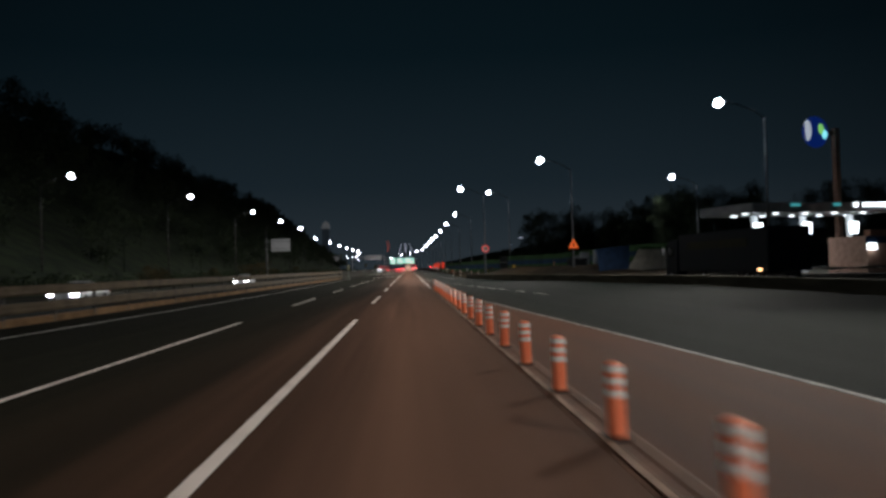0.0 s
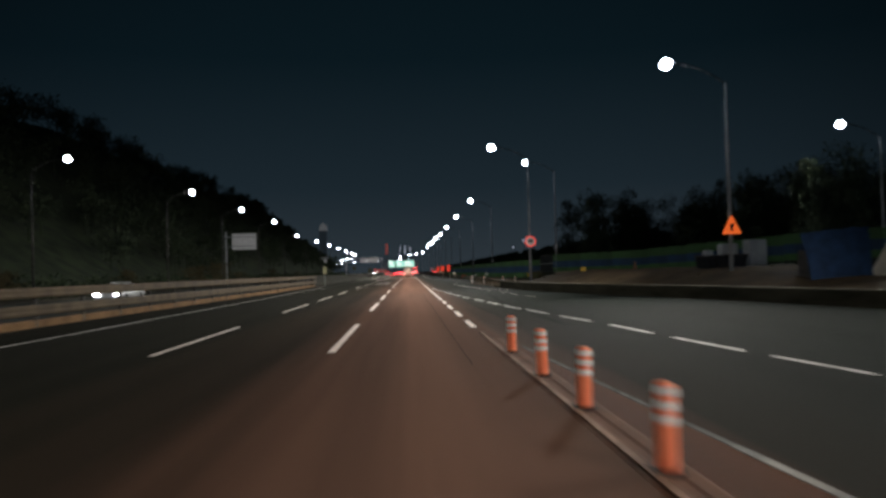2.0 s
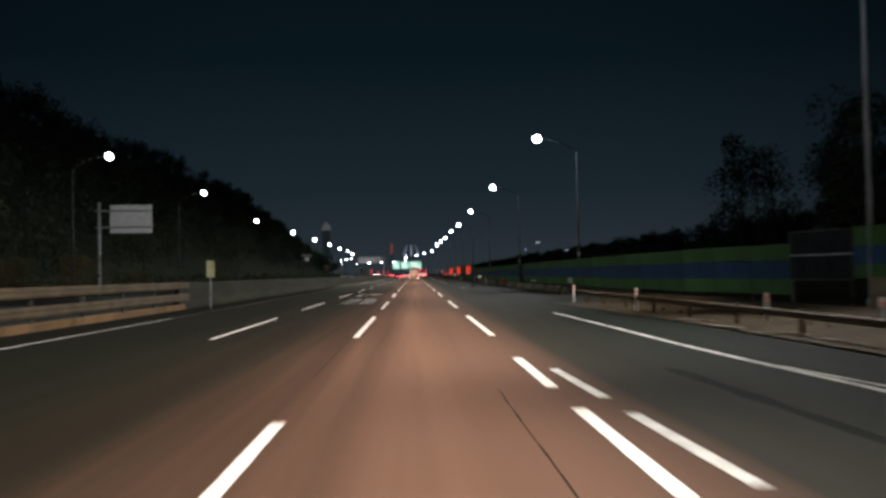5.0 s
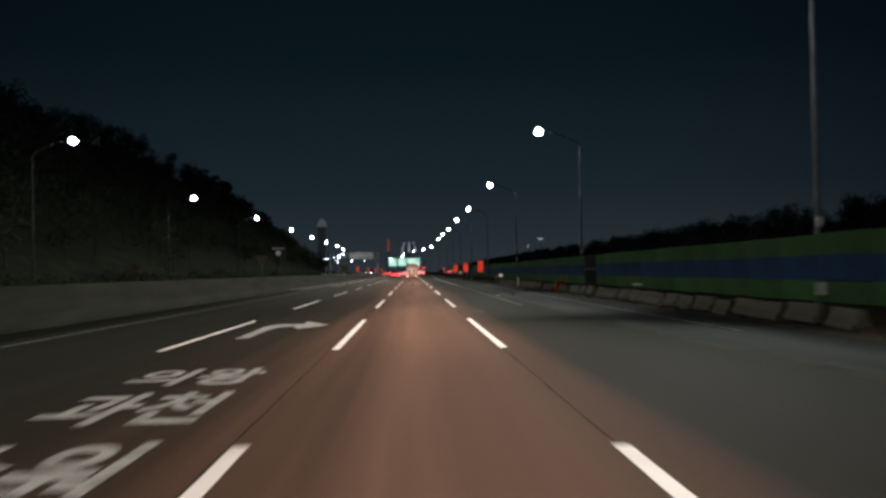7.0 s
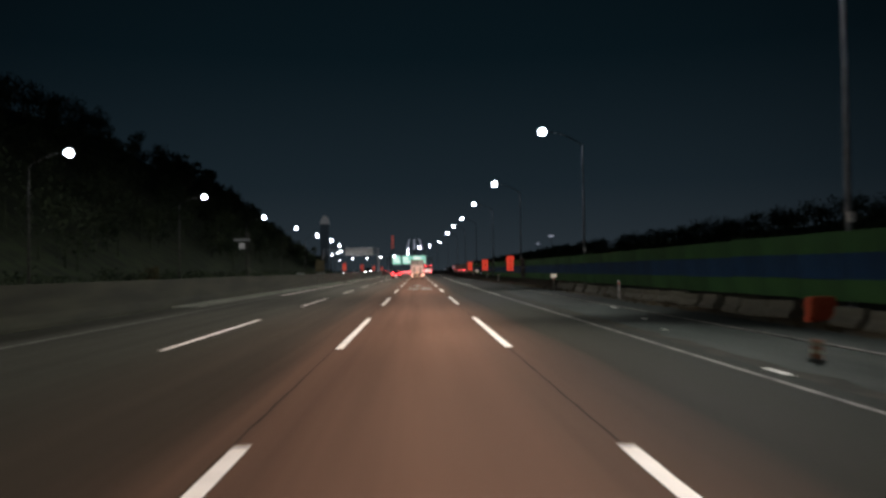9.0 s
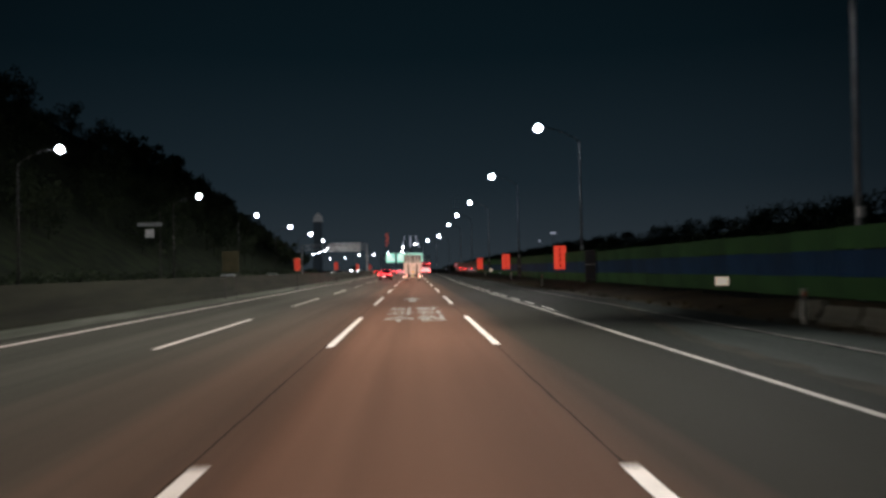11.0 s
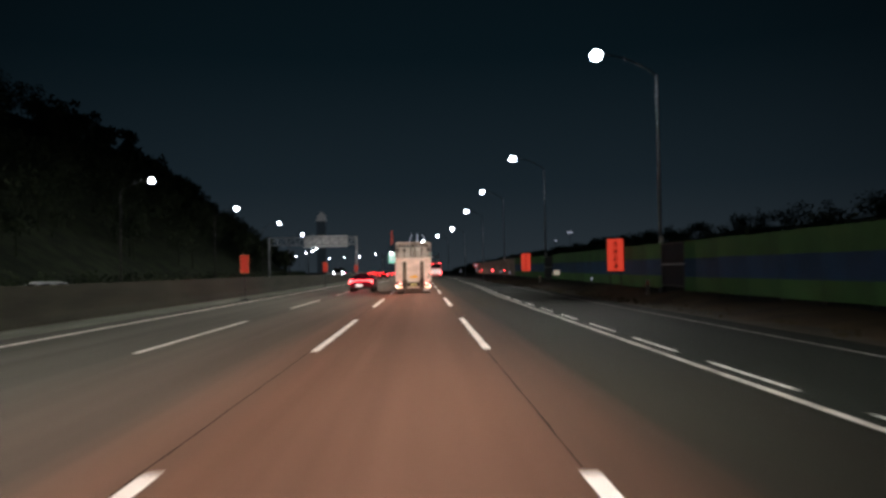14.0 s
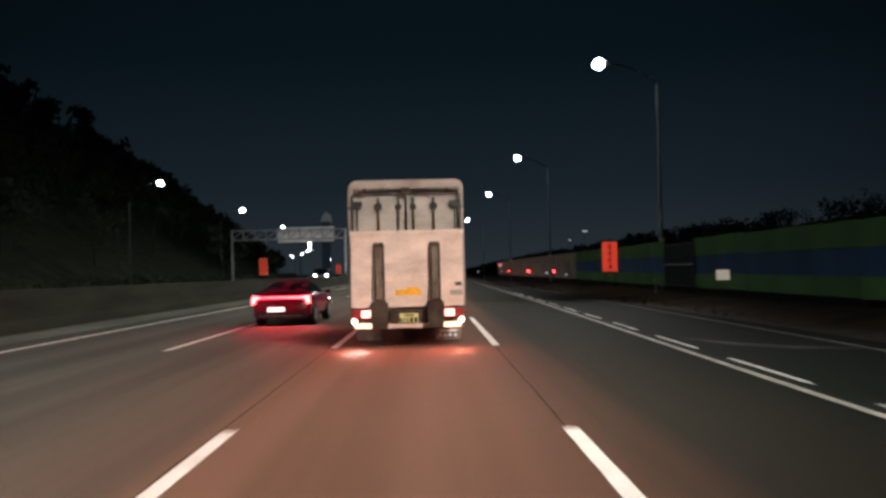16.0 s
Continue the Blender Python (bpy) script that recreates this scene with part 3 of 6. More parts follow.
GORE = [(7.5, -120), (7.1, 2.0), (6.85, 9.0), (6.5, 16.0), (5.5, 31.6), (4.89, 41.7), (4.1, 56.0), (3.6, 67.0), (3.47, 72.0), (3.47, 1500)]
lane("gore", flat(3.46), GORE, M["asphalt_red"], "asphalt between the kerb strip and the ramp, orange light painted in")
lane("right_lanes", GORE, RIGHT_EDGE, M["asphalt"], "asphalt of the right lane and ramp, painted dark beyond the headlights")
# broken shoulder beside the right lane, its edge ragged
sh = [(lerp_path(RIGHT_EDGE, y) - 0.02 + 0.12 * noise.noise((y * 0.9, 0, 0)), y) for y in steps(150, 272, 0.6)]
sv = [(x, y, -0.012) for x, y in sh] + [(11.6 + 0.2 * noise.noise((y * 0.7, 5, 0)), y, -0.03) for x, y in sh]
k = len(sh)
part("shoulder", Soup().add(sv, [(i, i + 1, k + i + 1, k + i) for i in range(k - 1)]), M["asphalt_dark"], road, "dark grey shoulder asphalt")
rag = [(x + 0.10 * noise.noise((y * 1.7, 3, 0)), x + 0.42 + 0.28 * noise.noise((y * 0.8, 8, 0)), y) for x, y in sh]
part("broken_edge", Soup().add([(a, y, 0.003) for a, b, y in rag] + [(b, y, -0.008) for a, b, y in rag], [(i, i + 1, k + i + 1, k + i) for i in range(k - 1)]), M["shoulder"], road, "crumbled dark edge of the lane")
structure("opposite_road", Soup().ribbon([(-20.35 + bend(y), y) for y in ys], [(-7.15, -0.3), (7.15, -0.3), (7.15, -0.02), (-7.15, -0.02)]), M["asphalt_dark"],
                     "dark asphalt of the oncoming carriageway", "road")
# tarred joints between the lanes
def crack(line, w, mat, label, d=0.5, wander=0.02):
    """A thin uneven seam along a line of (x, y)."""
    pts = [(lerp_path(line, y) + wander * noise.noise((y * 1.3, line[0][0], 0)), y, w * (0.65 + 0.6 * noise.noise((y * 2.1, 4, line[0][0])))) for y in steps(line[0][1], line[-1][1], d)]
    n = len(pts)
    vs = [(x - a / 2, y, 0.003) for x, y, a in pts] + [(x + a / 2, y, 0.003) for x, y, a in pts]
    return part("tar_joint", Soup().add(vs, [(i, n + i, n + i + 1, i + 1) for i in range(n - 1)]), mat, road, label)


for x, y0, y1 in ((-0.10, 120, 530), (3.47, 150, 530), (2.65, 57, 118)):
    crack([(x, y0), (x, y1)], 0.030, M["tar"], "thin dark joint between the lanes")
crack([(6.0, 66), (6.1, 80), (6.3, 87), (6.62, 91), (6.75, 96), (6.4, 101), (5.95, 106), (5.87, 112), (5.65, 120)], 0.36, M["old_seam"], "wide dark old asphalt seam", 0.8, 0.06)

# ---------------- lane paint ----------------
DASHES = [(-30.0, 26.8), (39.1, 48.7), (59.9, 68.9), (78.2, 87.0), (92.0, 101.2), (106.9, 115.8), (128.0, 138.3), (145.4, 155.5), (165.1, 175.9),
          (185.0, 195.6), (205.1, 216.0), (226.4, 237.0), (247.6, 258.2), (267.8, 278.4), (287.4, 297.2), (307.4, 318.4), (328.0, 338.9), (348.3, 359.2)]
DASHES += [(368.3 + 20.2 * k, 378.9 + 20.2 * k) for k in range(22)]


def paint_strip(x0, y0, x1, y1, w, mat, name="lane_dash"):
    """A painted dash with slightly ragged, worn edges."""
    n = max(2, round(abs(y1 - y0) / 0.35)) if y0 < 480 else max(2, round(abs(y1 - y0) / 5))
    rows = []
    for i in range(n + 1):
        s = i / n
        y = y0 + (y1 - y0) * s
        x = x0 + (x1 - x0) * s + bend(y)
        la, lb = 0.010 * noise.noise((y * 3.1, x0, 1)), 0.010 * noise.noise((y * 3.1, x0, 6))
        rows.append((x - w / 2 + la, x + w / 2 + lb, y))
    vs = [(a, y, 0.005) for a, b, y in rows] + [(b, y, 0.005) for a, b, y in rows]
    return part(name, Soup().add(vs, [(i, n + 1 + i, n + 2 + i, i + 1) for i in range(n)]), mat, road)


for a, b in DASHES:
    paint_strip(0.0, a, 0.0, b, 0.16, M["paint"])
    paint_strip(-3.75, a + 0.4, -3.75, b + 0.4, 0.14, M["paint"])
    if a > 125:
        paint_strip(3.5, a - 0.2, 3.5, b - 0.3, 0.16, M["paint"])
for k in range(-1, 9):
    paint_strip(3.41, 71.9 + 5.78 * k, 3.42, 75.2 + 5.87 * k, 0.17, M["paint"], "short_dash")
RAMP_LINE = [(9.6, 40.0), (8.73, 46.4), (8.35, 51.7), (7.55, 59.0), (7.13, 65.5), (6.39, 72.8), (5.79, 79.3), (5.28, 87.0), (4.86, 93.0), (4.45, 102.3), (4.1, 110.8), (3.87, 118.0), (3.65, 124.4)]
for b in (46.4, 51.5, 56.8, 61.0, 65.5, 70.4, 75.2, 79.4, 83.7, 88.2, 93.2, 97.7, 102.3, 106.7, 110.9, 115.9, 120.3):
    a = b - (2.6 if b < 60 else 3.2)
    paint_strip(lerp_path(RAMP_LINE, a), a, lerp_path(RAMP_LINE, b), b, 0.14 if b < 60 else 0.16, M["paint_worn"], "short_dash")


def paint_line(path, w, mat):
    part("edge_line", Soup().ribbon([(x + bend(y), y) for x, y in path], [(-w / 2, -0.01), (w / 2, -0.01), (w / 2, 0.005), (-w / 2, 0.005)]), mat, road)


LEFT_LINE = [(-9.6, 20.0), (-8.5, 60.0), (-8.3, 120.0), (-7.7, 200.0), (-7.6, 1200.0)]
paint_line([(lerp_path(LEFT_LINE, y), y) for y in steps(20, 140, 12)], 0.13, M["paint_worn"])
paint_line([(lerp_path(LEFT_LINE, y), y) for y in steps(140, 245, 15)], 0.10, M["paint_faint"])
paint_line([(lerp_path(LEFT_LINE, y), y) for y in steps(245, 700, 20)], 0.15, M["paint"])
RIGHT_LINE = [(8.55, 98.0), (7.83, 111.0), (7.50, 118.0), (7.22, 123.0), (7.12, 131.0), (6.93, 140.0), (6.75, 160.0), (6.62, 180.0), (6.6, 203.0), (6.6, 300.0), (6.76, 338.0), (7.02, 350.0), (7.35, 365.0), (7.9, 400.0), (8.5, 450.0), (9.0, 600.0)]
paint_line([(lerp_path(RIGHT_LINE, y), y) for y in steps(121, 139, 3)], 0.14, M["paint_worn"])
paint_line([(lerp_path(RIGHT_LINE, y), y) for y in steps(110.7, 121, 2.5)], 0.14, M["paint_gore"])
paint_line([(7.48, 120.0), (7.85, 117.2), (8.2, 114.0), (8.5, 111.0), (8.8, 108.5), (9.2, 105.6)][::-1], 0.10, M["paint_gore"])
for xa, a, xb, b in ((8.75, 89.6, 8.62, 92.3), (8.36, 94.2, 8.28, 97.2), (8.26, 98.6, 8.14, 101.3), (7.86, 105.6, 7.80, 108.7)):
    paint_strip(xa, a, xb, b, 0.11, M["paint_gore"], "short_dash")
paint_line([(lerp_path(RIGHT_LINE, y), y) for y in steps(186, 238, 5)], 0.09, M["paint_faint"])
paint_line([(lerp_path(RIGHT_LINE, y), y) for y in steps(238, 600, 6)], 0.12, M["paint_gore"])
for k in range(26):
    y = 260.5 + 5.05 * k
    paint_strip(lerp_path(RIGHT_LINE, y) + 0.34, y, lerp_path(RIGHT_LINE, y + 3.2) + 0.34, y + 3.2, 0.09, M["paint_worn"], "short_dash")
SIDE_LINE = [(9.8, 168.0), (9.85, 280.0), (10.3, 345.0), (10.6, 380.0), (10.6, 600.0)]
paint_line([(lerp_path(SIDE_LINE, y), y) for y in steps(168, 600, 12)], 0.10, M["paint_faint"])
GORE_LINE = [(7.25, -30.0), (7.1, 2.0), (6.85, 9.0), (6.5, 16.0), (5.5, 31.6), (4.89, 41.7), (4.1, 56.0), (3.62, 67.0)]
paint_line([(lerp_path(GORE_LINE, y), y) for y in steps(-30, 50, 4)], 0.10, M["paint_gore"])
paint_line([(lerp_path(GORE_LINE, y), y) for y in steps(50, 60, 5)], 0.08, M["paint_faint"])


for x, y, w, d in ((7.02, 199.8, 0.14, 0.8), (9.5, 220.5, 0.16, 0.9), (8.6, 213.0, 0.12, 0.5), (7.9, 208.6, 0.10, 0.4)):
    paint_strip(x, y, x, y + d, w, M["paint_worn"], "paint_mark")


def road_text(body, x0, x1, y0, y1):
    """A word painted on the road, stretched along it."""
    cu = bpy.data.curves.new("road_word", "FONT")
    cu.body, cu.size, cu.extrude, cu.offset = body, 1.0, 0.004, 0.018
    tmp = new("road_word", cu)
    me = bpy.data.meshes.new_from_object(tmp.evaluated_get(bpy.context.evaluated_depsgraph_get()))
    bpy.data.objects.remove(tmp)
    c = np.array([v.co for v in me.vertices])
    lo, hi = c.min(0), c.max(0)
    for v in me.vertices:
        v.co = (x0 + (v.co.x - lo[0]) / (hi[0] - lo[0]) * (x1 - x0), y0 + (v.co.y - lo[1]) / (hi[1] - lo[1]) * (y1 - y0), 0.006 if v.co.z > 0 else -0.002)
    me.materials.append(M["paint_text"])
    ob = new("road_word", me)
    ob.parent = road
    return ob


for body, a, b in (("의왕", 262.5, 265.0), ("과천", 259.3, 261.9), ("수원", 255.7, 258.7)):
    road_text(body, 0.80, 2.78, a, b)
for body, a, b in (("의왕", 160.0, 162.0), ("과천", 156.8, 159.2), ("수원", 153.2, 155.8)):
    road_text(body, -2.75, -0.80, a, b)
part("road_arrow", Soup().slab([(1.52, 270.9), (1.90, 270.9), (1.86, 274.1), (2.18, 274.1), (1.70, 276.9), (1.16, 274.2), (1.55, 274.1)], -0.01, 0.006), M["paint_text"], road, "straight white arrow")
part("road_arrow", Soup().slab([(-2.80, 168.6), (-2.52, 168.8), (-2.50, 171.9), (-2.36, 173.0), (-2.0, 173.1), (-1.72, 171.9), (-0.96, 173.5), (-1.86, 175.5), (-1.82, 174.2), (-2.62, 174.1), (-2.86, 173.1)], -0.01, 0.006), M["paint_text"], road, "bent white arrow")

# pale patches: one paints a light streak reflected on the lane, one hatch paint
for k, pts in enumerate(([(3.85, 179.0), (4.35, 178.8), (4.5, 181.2), (4.05, 181.4)], [(7.7, 348.9), (8.2, 346.9), (9.0, 345.9), (10.2, 345.6), (9.1, 346.5), (8.3, 347.6)])):
    part("asphalt_patch", Soup().slab([(x + 0.05 * math.sin(7 * y), y) for x, y in pts], -0.01, 0.003), M["patch"], road, "pale patch painted on the right lane")

# ---------------- median and kerbs ----------------
BARRIER = [(-12.9, -120), (-12.1, 60), (-10.9, 120), (-10.4, 200), (-10.2, 1500)]
bar_prof = [(-0.30, -0.1), (0.30, -0.1), (0.30, 0.10), (0.14, 0.42), (0.09, 1.36), (-0.09, 1.36), (-0.14, 0.42), (-0.30, 0.10)]
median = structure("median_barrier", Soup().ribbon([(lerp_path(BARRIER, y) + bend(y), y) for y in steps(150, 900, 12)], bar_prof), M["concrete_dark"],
                   "tall near-black concrete median barrier", "barrier")
gutter = structure("gutter", Soup().ribbon([(lerp_path(BARRIER, y) + 0.95 + bend(y), y) for y in steps(228, 900, 14)], [(-0.7, -0.05), (0.7, -0.05), (0.7, 0.012), (-0.7, 0.05)]), M["gutter"],
                   "pale concrete gutter along the median", "gutter")
structure("median_strip", Soup().ribbon([(lerp_path(BARRIER, y) - 0.35, y) for y in steps(-120, 150, 12)], [(-1.0, -0.1), (0.75, -0.1), (0.75, 0.015), (-1.0, 0.03)]), M["median_soil"],
          "brown bare soil of the median strip", "soil")
median_rail = thing("median_rail", "grimy double steel rail on posts before the median wall", "guard rail", kind="structure")
w_prof = [(0.0, -0.16), (0.05, -0.13), (0.08, -0.07), (0.02, 0.0), (0.08, 0.07), (0.05, 0.13), (0.0, 0.16), (-0.02, 0.12), (0.05, 0.07), (-0.01, 0.0), (0.05, -0.07), (-0.02, -0.12)]
for z0, z1 in ((0.42, 0.80), (1.03, 1.40)):
    beam = [(0.0, z0), (0.05, z0 + 0.03), (0.075, z0 + 0.10), (0.06, (z0 + z1) / 2), (0.075, z1 - 0.10), (0.05, z1 - 0.03), (0.0, z1), (-0.02, z1), (-0.02, z0)]
    part("rail_beam", Soup().ribbon([(lerp_path(BARRIER, y) + 0.55, y) for y in steps(-60, 150, 12)], beam), M["rail"], median_rail)
for y in steps(-20, 149, 4):
    part("rail_post", Soup().box(lerp_path(BARRIER, y) + 0.40, y, 0.62, 0.10, 0.12, 1.30), M["steel_dark"], median_rail)
structure("median_kerb", Soup().ribbon([(lerp_path(BARRIER, y) + 0.30, y) for y in steps(-60, 150, 12)], [(-0.14, -0.1), (0.14, -0.1), (0.14, 0.22), (0.11, 0.26), (-0.11, 0.26), (-0.14, 0.22)]), M["median_soil"],
          "low brown kerb under the median rail", "kerb")
kerb = structure("kerb_strip", Soup().ribbon([(3.57, y) for y in steps(-40, 56, 6)] + [(3.53, 62.0)], [(-0.23, -0.05), (0.22, -0.05), (0.22, 0.004), (0.17, 0.022), (0.06, 0.024), (0.02, 0.012), (-0.05, 0.012), (-0.09, 0.024), (-0.17, 0.020), (-0.23, 0.003)]), M["kerb"],
                 "low worn kerb strip under the lane posts", "kerb")

strip = Soup().ribbon([(3.43, y) for y in steps(-40, 56, 6)] + [(3.41, 64.0)], [(-0.035, 0.0), (0.035, 0.0), (0.035, 0.029), (-0.035, 0.029)])
part("kerb_line", strip, M["kerb_line"], kerb, "worn pale line along the kerb")

# ---------------- delineator posts ----------------
def delineator():
    t = thing("lane_post", "orange flexible lane post with white reflective bands", "traffic post", group="lane posts on the kerb strip")
    part("foot", Soup().tube((0, 0, 0), (0, 0, 0.03), 0.14, 0.13, 16), M["rubber"], t)
    part("shaft", Soup().tube((0, 0, 0.03), (0, 0, 0.66), 0.084, 0.080, 16, False).ball((0, 0, 0.66), 0.080, 0.080, 0.04, 16, 6), M["orange"], t, smooth=True)
    for z in (0.38, 0.49, 0.60):
        part("band", Soup().tube((0, 0, z), (0, 0, z + 0.062), 0.0865, 0.0855, 16, False), M["white_band"], t, "white reflective band", smooth=True)
    return t


post = delineator()
POSTS = [1.6, 4.62, 7.45, 10.3, 13.2, 16.2, 19.1, 22.1, 25.0, 27.9, 30.9, 33.8, 36.8, 39.8, 42.7, 45.8, 49.2, 52.2, 55.1, 58.7]
post.matrix_basis = pose(3.55, POSTS[0], 0.014)
for y in POSTS[1:]:
    copy_thing(post, pose(3.55, y, 0.014, rng.uniform(-2, 2), rng.uniform(-2, 2), rng.uniform(0, 90)))

# ---------------- street lamps ----------------
def street_lamp(h, label, at, coat, boxed):
    t = thing("street_lamp", label, "street lamp", at, "street lamps along the motorway")
    part("base_plate", Soup().box(0, 0, 0.02, 0.45, 0.45, 0.04).box(0, 0, 0.25, 0.26, 0.26, 0.42), M[coat], t, bevel=0.01)
    part("pole", Soup().tube((0, 0, 0.04), (0, 0, h - 1.1), 0.115, 0.062, 12), M[coat], t, smooth=True)
    if boxed:
        part("cable_box", Soup().box(0, -0.14, 3.12, 0.20, 0.12, 0.32), M["no_sign_face"], t, "pale cable box", bevel=0.01)
    arm = Soup()
    pts = [(-3.0 * s, 0, h - 1.15 + 1.15 * (1 - (1 - s) ** 2)) for s in (0, 0.15, 0.35, 0.6, 0.8, 1.0)]
    for p, q in zip(pts, pts[1:]):
        arm.tube(p, q, 0.045, 0.042, 8)
    # arm darkened, since glare hides it beside the lamp
    part("arm", arm, M["steel_dark"], t, smooth=True)
    head = part("lamp_head", Soup().prism([(-0.42, 0.0), (-0.36, 0.09), (0.30, 0.12), (0.42, 0.05), (0.42, -0.03), (-0.42, -0.05)], -0.16, 0.16), M[coat], t, bevel=0.015)
    head.matrix_basis = pose(-3.25, 0, h + 0.04)
    # ball made larger than a real lens to stand in for its glare
    lens = part("lens", Soup().ball((0, 0, 0), 0.34, 0.33, 0.30, 16, 9), M["lamp_lens"], head, "glowing white lens, enlarged for its glare", smooth=True)
    lens.matrix_basis = pose(-0.02, 0, -0.06)
    lens.visible_shadow = False
    return t


lamp_kinds = {}
for x, y in RIGHT_LAMPS + RAMP_LAMPS + LEFT_LAMPS + UNSEEN_LAMPS:
    h = head_height(x, y)
    at = pose(x, y, -0.06, 0, 0, 180 if x < 0 else 0)
    boxed = x > 0 and y > 140
    if (h, boxed) in lamp_kinds:
        copy_thing(lamp_kinds[h, boxed], at)
    else:
        # left lamps get dark steel in place of backlit, unlit poles
        lamp_kinds[h, boxed] = street_lamp(h, "lit tall %s steel street lamp with a curved arm" % ("shade-darkened" if x < 0 else "grey"), at, "steel_dark" if x < 0 else "steel", boxed)

# ---------------- site hoarding ----------------
HOARD = [(41.0, 66.0), (34.0, 88.0), (29.0, 105.0), (25.8, 116.0), (24.3, 121.0), (20.9, 130.0), (18.3, 137.7), (17.4, 141.06), (15.7, 150.0), (14.95, 158.0), (14.75, 166.0), (14.75, 640.0)]


def corrugated(w, z0, z1):
    """A profiled steel sheet, its ribs upright."""
    s, n = Soup(), 8
    xs = [w * (i / (4 * n)) for i in range(4 * n + 1)]
    prof = [(x, 0.018 if (i % 4) in (1, 2) else -0.018) for i, x in enumerate(xs)]
    vs = [(0.0 + o, x, z) for z in (z0, z1) for x, o in prof] + [(0.006 + o, x, z) for z in (z0, z1) for x, o in prof]
    k = len(prof)
    fs = [(i, i + 1, k + i + 1, k + i) for i in range(k - 1)] + [(2 * k + i, 3 * k + i, 3 * k + i + 1, 2 * k + i + 1) for i in range(k - 1)]
    fs += [(i, 2 * k + i, 2 * k + i + 1, i + 1) for i in range(k - 1)] + [(k + i, k + i + 1, 3 * k + i + 1, 3 * k + i) for i in range(k - 1)]
    fs += [(0, k, 3 * k, 2 * k), (k - 1, 3 * k - 1, 4 * k - 1, 2 * k - 1)]
    return s.add(vs, fs)


hoarding = thing("site_hoarding", "green and blue profiled steel site hoarding on posts", "hoarding", kind="structure")
SHEET = 3.0
bands = [("lower_sheet", 0.45, 1.10, "hoard_green"), ("middle_sheet", 1.10, 1.98, "hoard_blue"), ("upper_sheet", 1.98, 2.80, "hoard_green")]
low = {"lower_sheet": (0.45, 1.12), "middle_sheet": (1.12, 1.94), "upper_sheet": (1.94, 2.62)}
high = {"lower_sheet": (1.17, 1.66), "middle_sheet": (1.66, 2.37), "upper_sheet": (2.37, 3.11)}
grey_mesh = {n: mesh_of(n, corrugated(SHEET - 0.02, a, b), M["hoard_far"]) for n, a, b, m in bands}
post_mesh = mesh_of("hoarding_post", Soup().box(0.08, 0, 1.3, 0.08, 0.08, 2.8), M["steel_dark"])
GAPS = [(137.7, 141.06), (206.4, 210.1), (288.8, 292.2), (329.7, 333.4), (369.8, 374.6)]
cut_mesh = {}


def sheet(n, m, a, b, w):
    key = (n, m, round(w, 2), a)
    if key not in cut_mesh:
        cut_mesh[key] = mesh_of(n, corrugated(w - 0.02, a, b), M[m])
    return cut_mesh[key]


y = 86.0
while y < 480:
    gap = next(((a, b) for a, b in GAPS if a < y + SHEET + 0.4 and b > y), None)
    w = SHEET if gap is None else gap[0] - y
    x0, x1 = lerp_path(HOARD, y), lerp_path(HOARD, y + w)
    turn = math.degrees(math.atan2(-(x1 - x0), w))
    if gap is not None and w > 0.1:
        w = math.hypot(x1 - x0, w)
    if w > 0.1:
        for n, a, b, m in bands:
            if y > 400:
                me = grey_mesh[n]
            elif y < 140:
                me = sheet(n, m, *high[n], w)
            elif y < 288:
                me = sheet(n, m, *low[n], w)
            else:
                me = sheet(n, m, a, b, w)
            ob = new(n, me)
            rise = min(0.55, max(0.0, (121 - y) * 0.025)) if y < 288 else min(0.28, max(-0.04, (y - 330) * 0.0035))
            ob.parent, ob.matrix_basis = hoarding, pose(x0, y, rise + rng.uniform(-0.02, 0.02), 0, 0, turn)
    ob = new("hoarding_post", post_mesh)
    ob.parent, ob.matrix_basis = hoarding, pose(x0, y, -0.1)
    y = gap[1] if gap else y + SHEET * math.cos(radians(turn))
for a, b in GAPS:
    xa, xb = lerp_path(HOARD, a), lerp_path(HOARD, b)
    w = math.hypot(xb - xa, b - a)
    z0 = 1.10 if a < 140 else 0.62
    top = 3.11 if a < 140 else (2.60 if a < 288 else 2.78)
    h = top - z0
    zm = z0 + h / 2
    gate = thing("hoarding_gate", "dark mesh gate between hoarding sheets", "gate", pose(xa - 0.03, a, 0, 0, 0, math.degrees(math.atan2(xa - xb, b - a))))
    part("gate_frame", Soup().box(0, 0.03, zm, 0.05, 0.05, h).box(0, w - 0.03, zm, 0.05, 0.05, h).box(0, w / 2, top - 0.03, 0.05, w, 0.05).box(0, w / 2, z0, 0.05, w, 0.05), M["steel_dark"], gate)
    part("gate_rail", Soup().box(-0.01, w / 2, zm, 0.05, w, 0.06), M["steel"], gate, "pale middle rail")
    for q in (0.25, 0.75):
        part("gate_sheet", Soup().box(0.02, w / 2, z0 + h * q, 0.012, w - 0.1, h * 0.46), M["gate_dark"], gate)
    for yy in (0.04, w - 0.04):
        part("gate_leg", Soup().box(0.02, yy, z0 / 2 - 0.03, 0.05, 0.05, z0), M["steel_dark"], gate)

# concrete plinth blocks before the hoarding
def plinth(w):
    return Soup().prism([(-0.28, 0.0), (0.28, 0.0), (0.28, 0.10), (0.12, 0.30), (0.10, 0.52), (-0.10, 0.52), (-0.12, 0.30), (-0.28, 0.10)], 0.02, w - 0.02)


block_mesh = mesh_of("concrete_block", plinth(1.72), M["concrete"], 0.012)
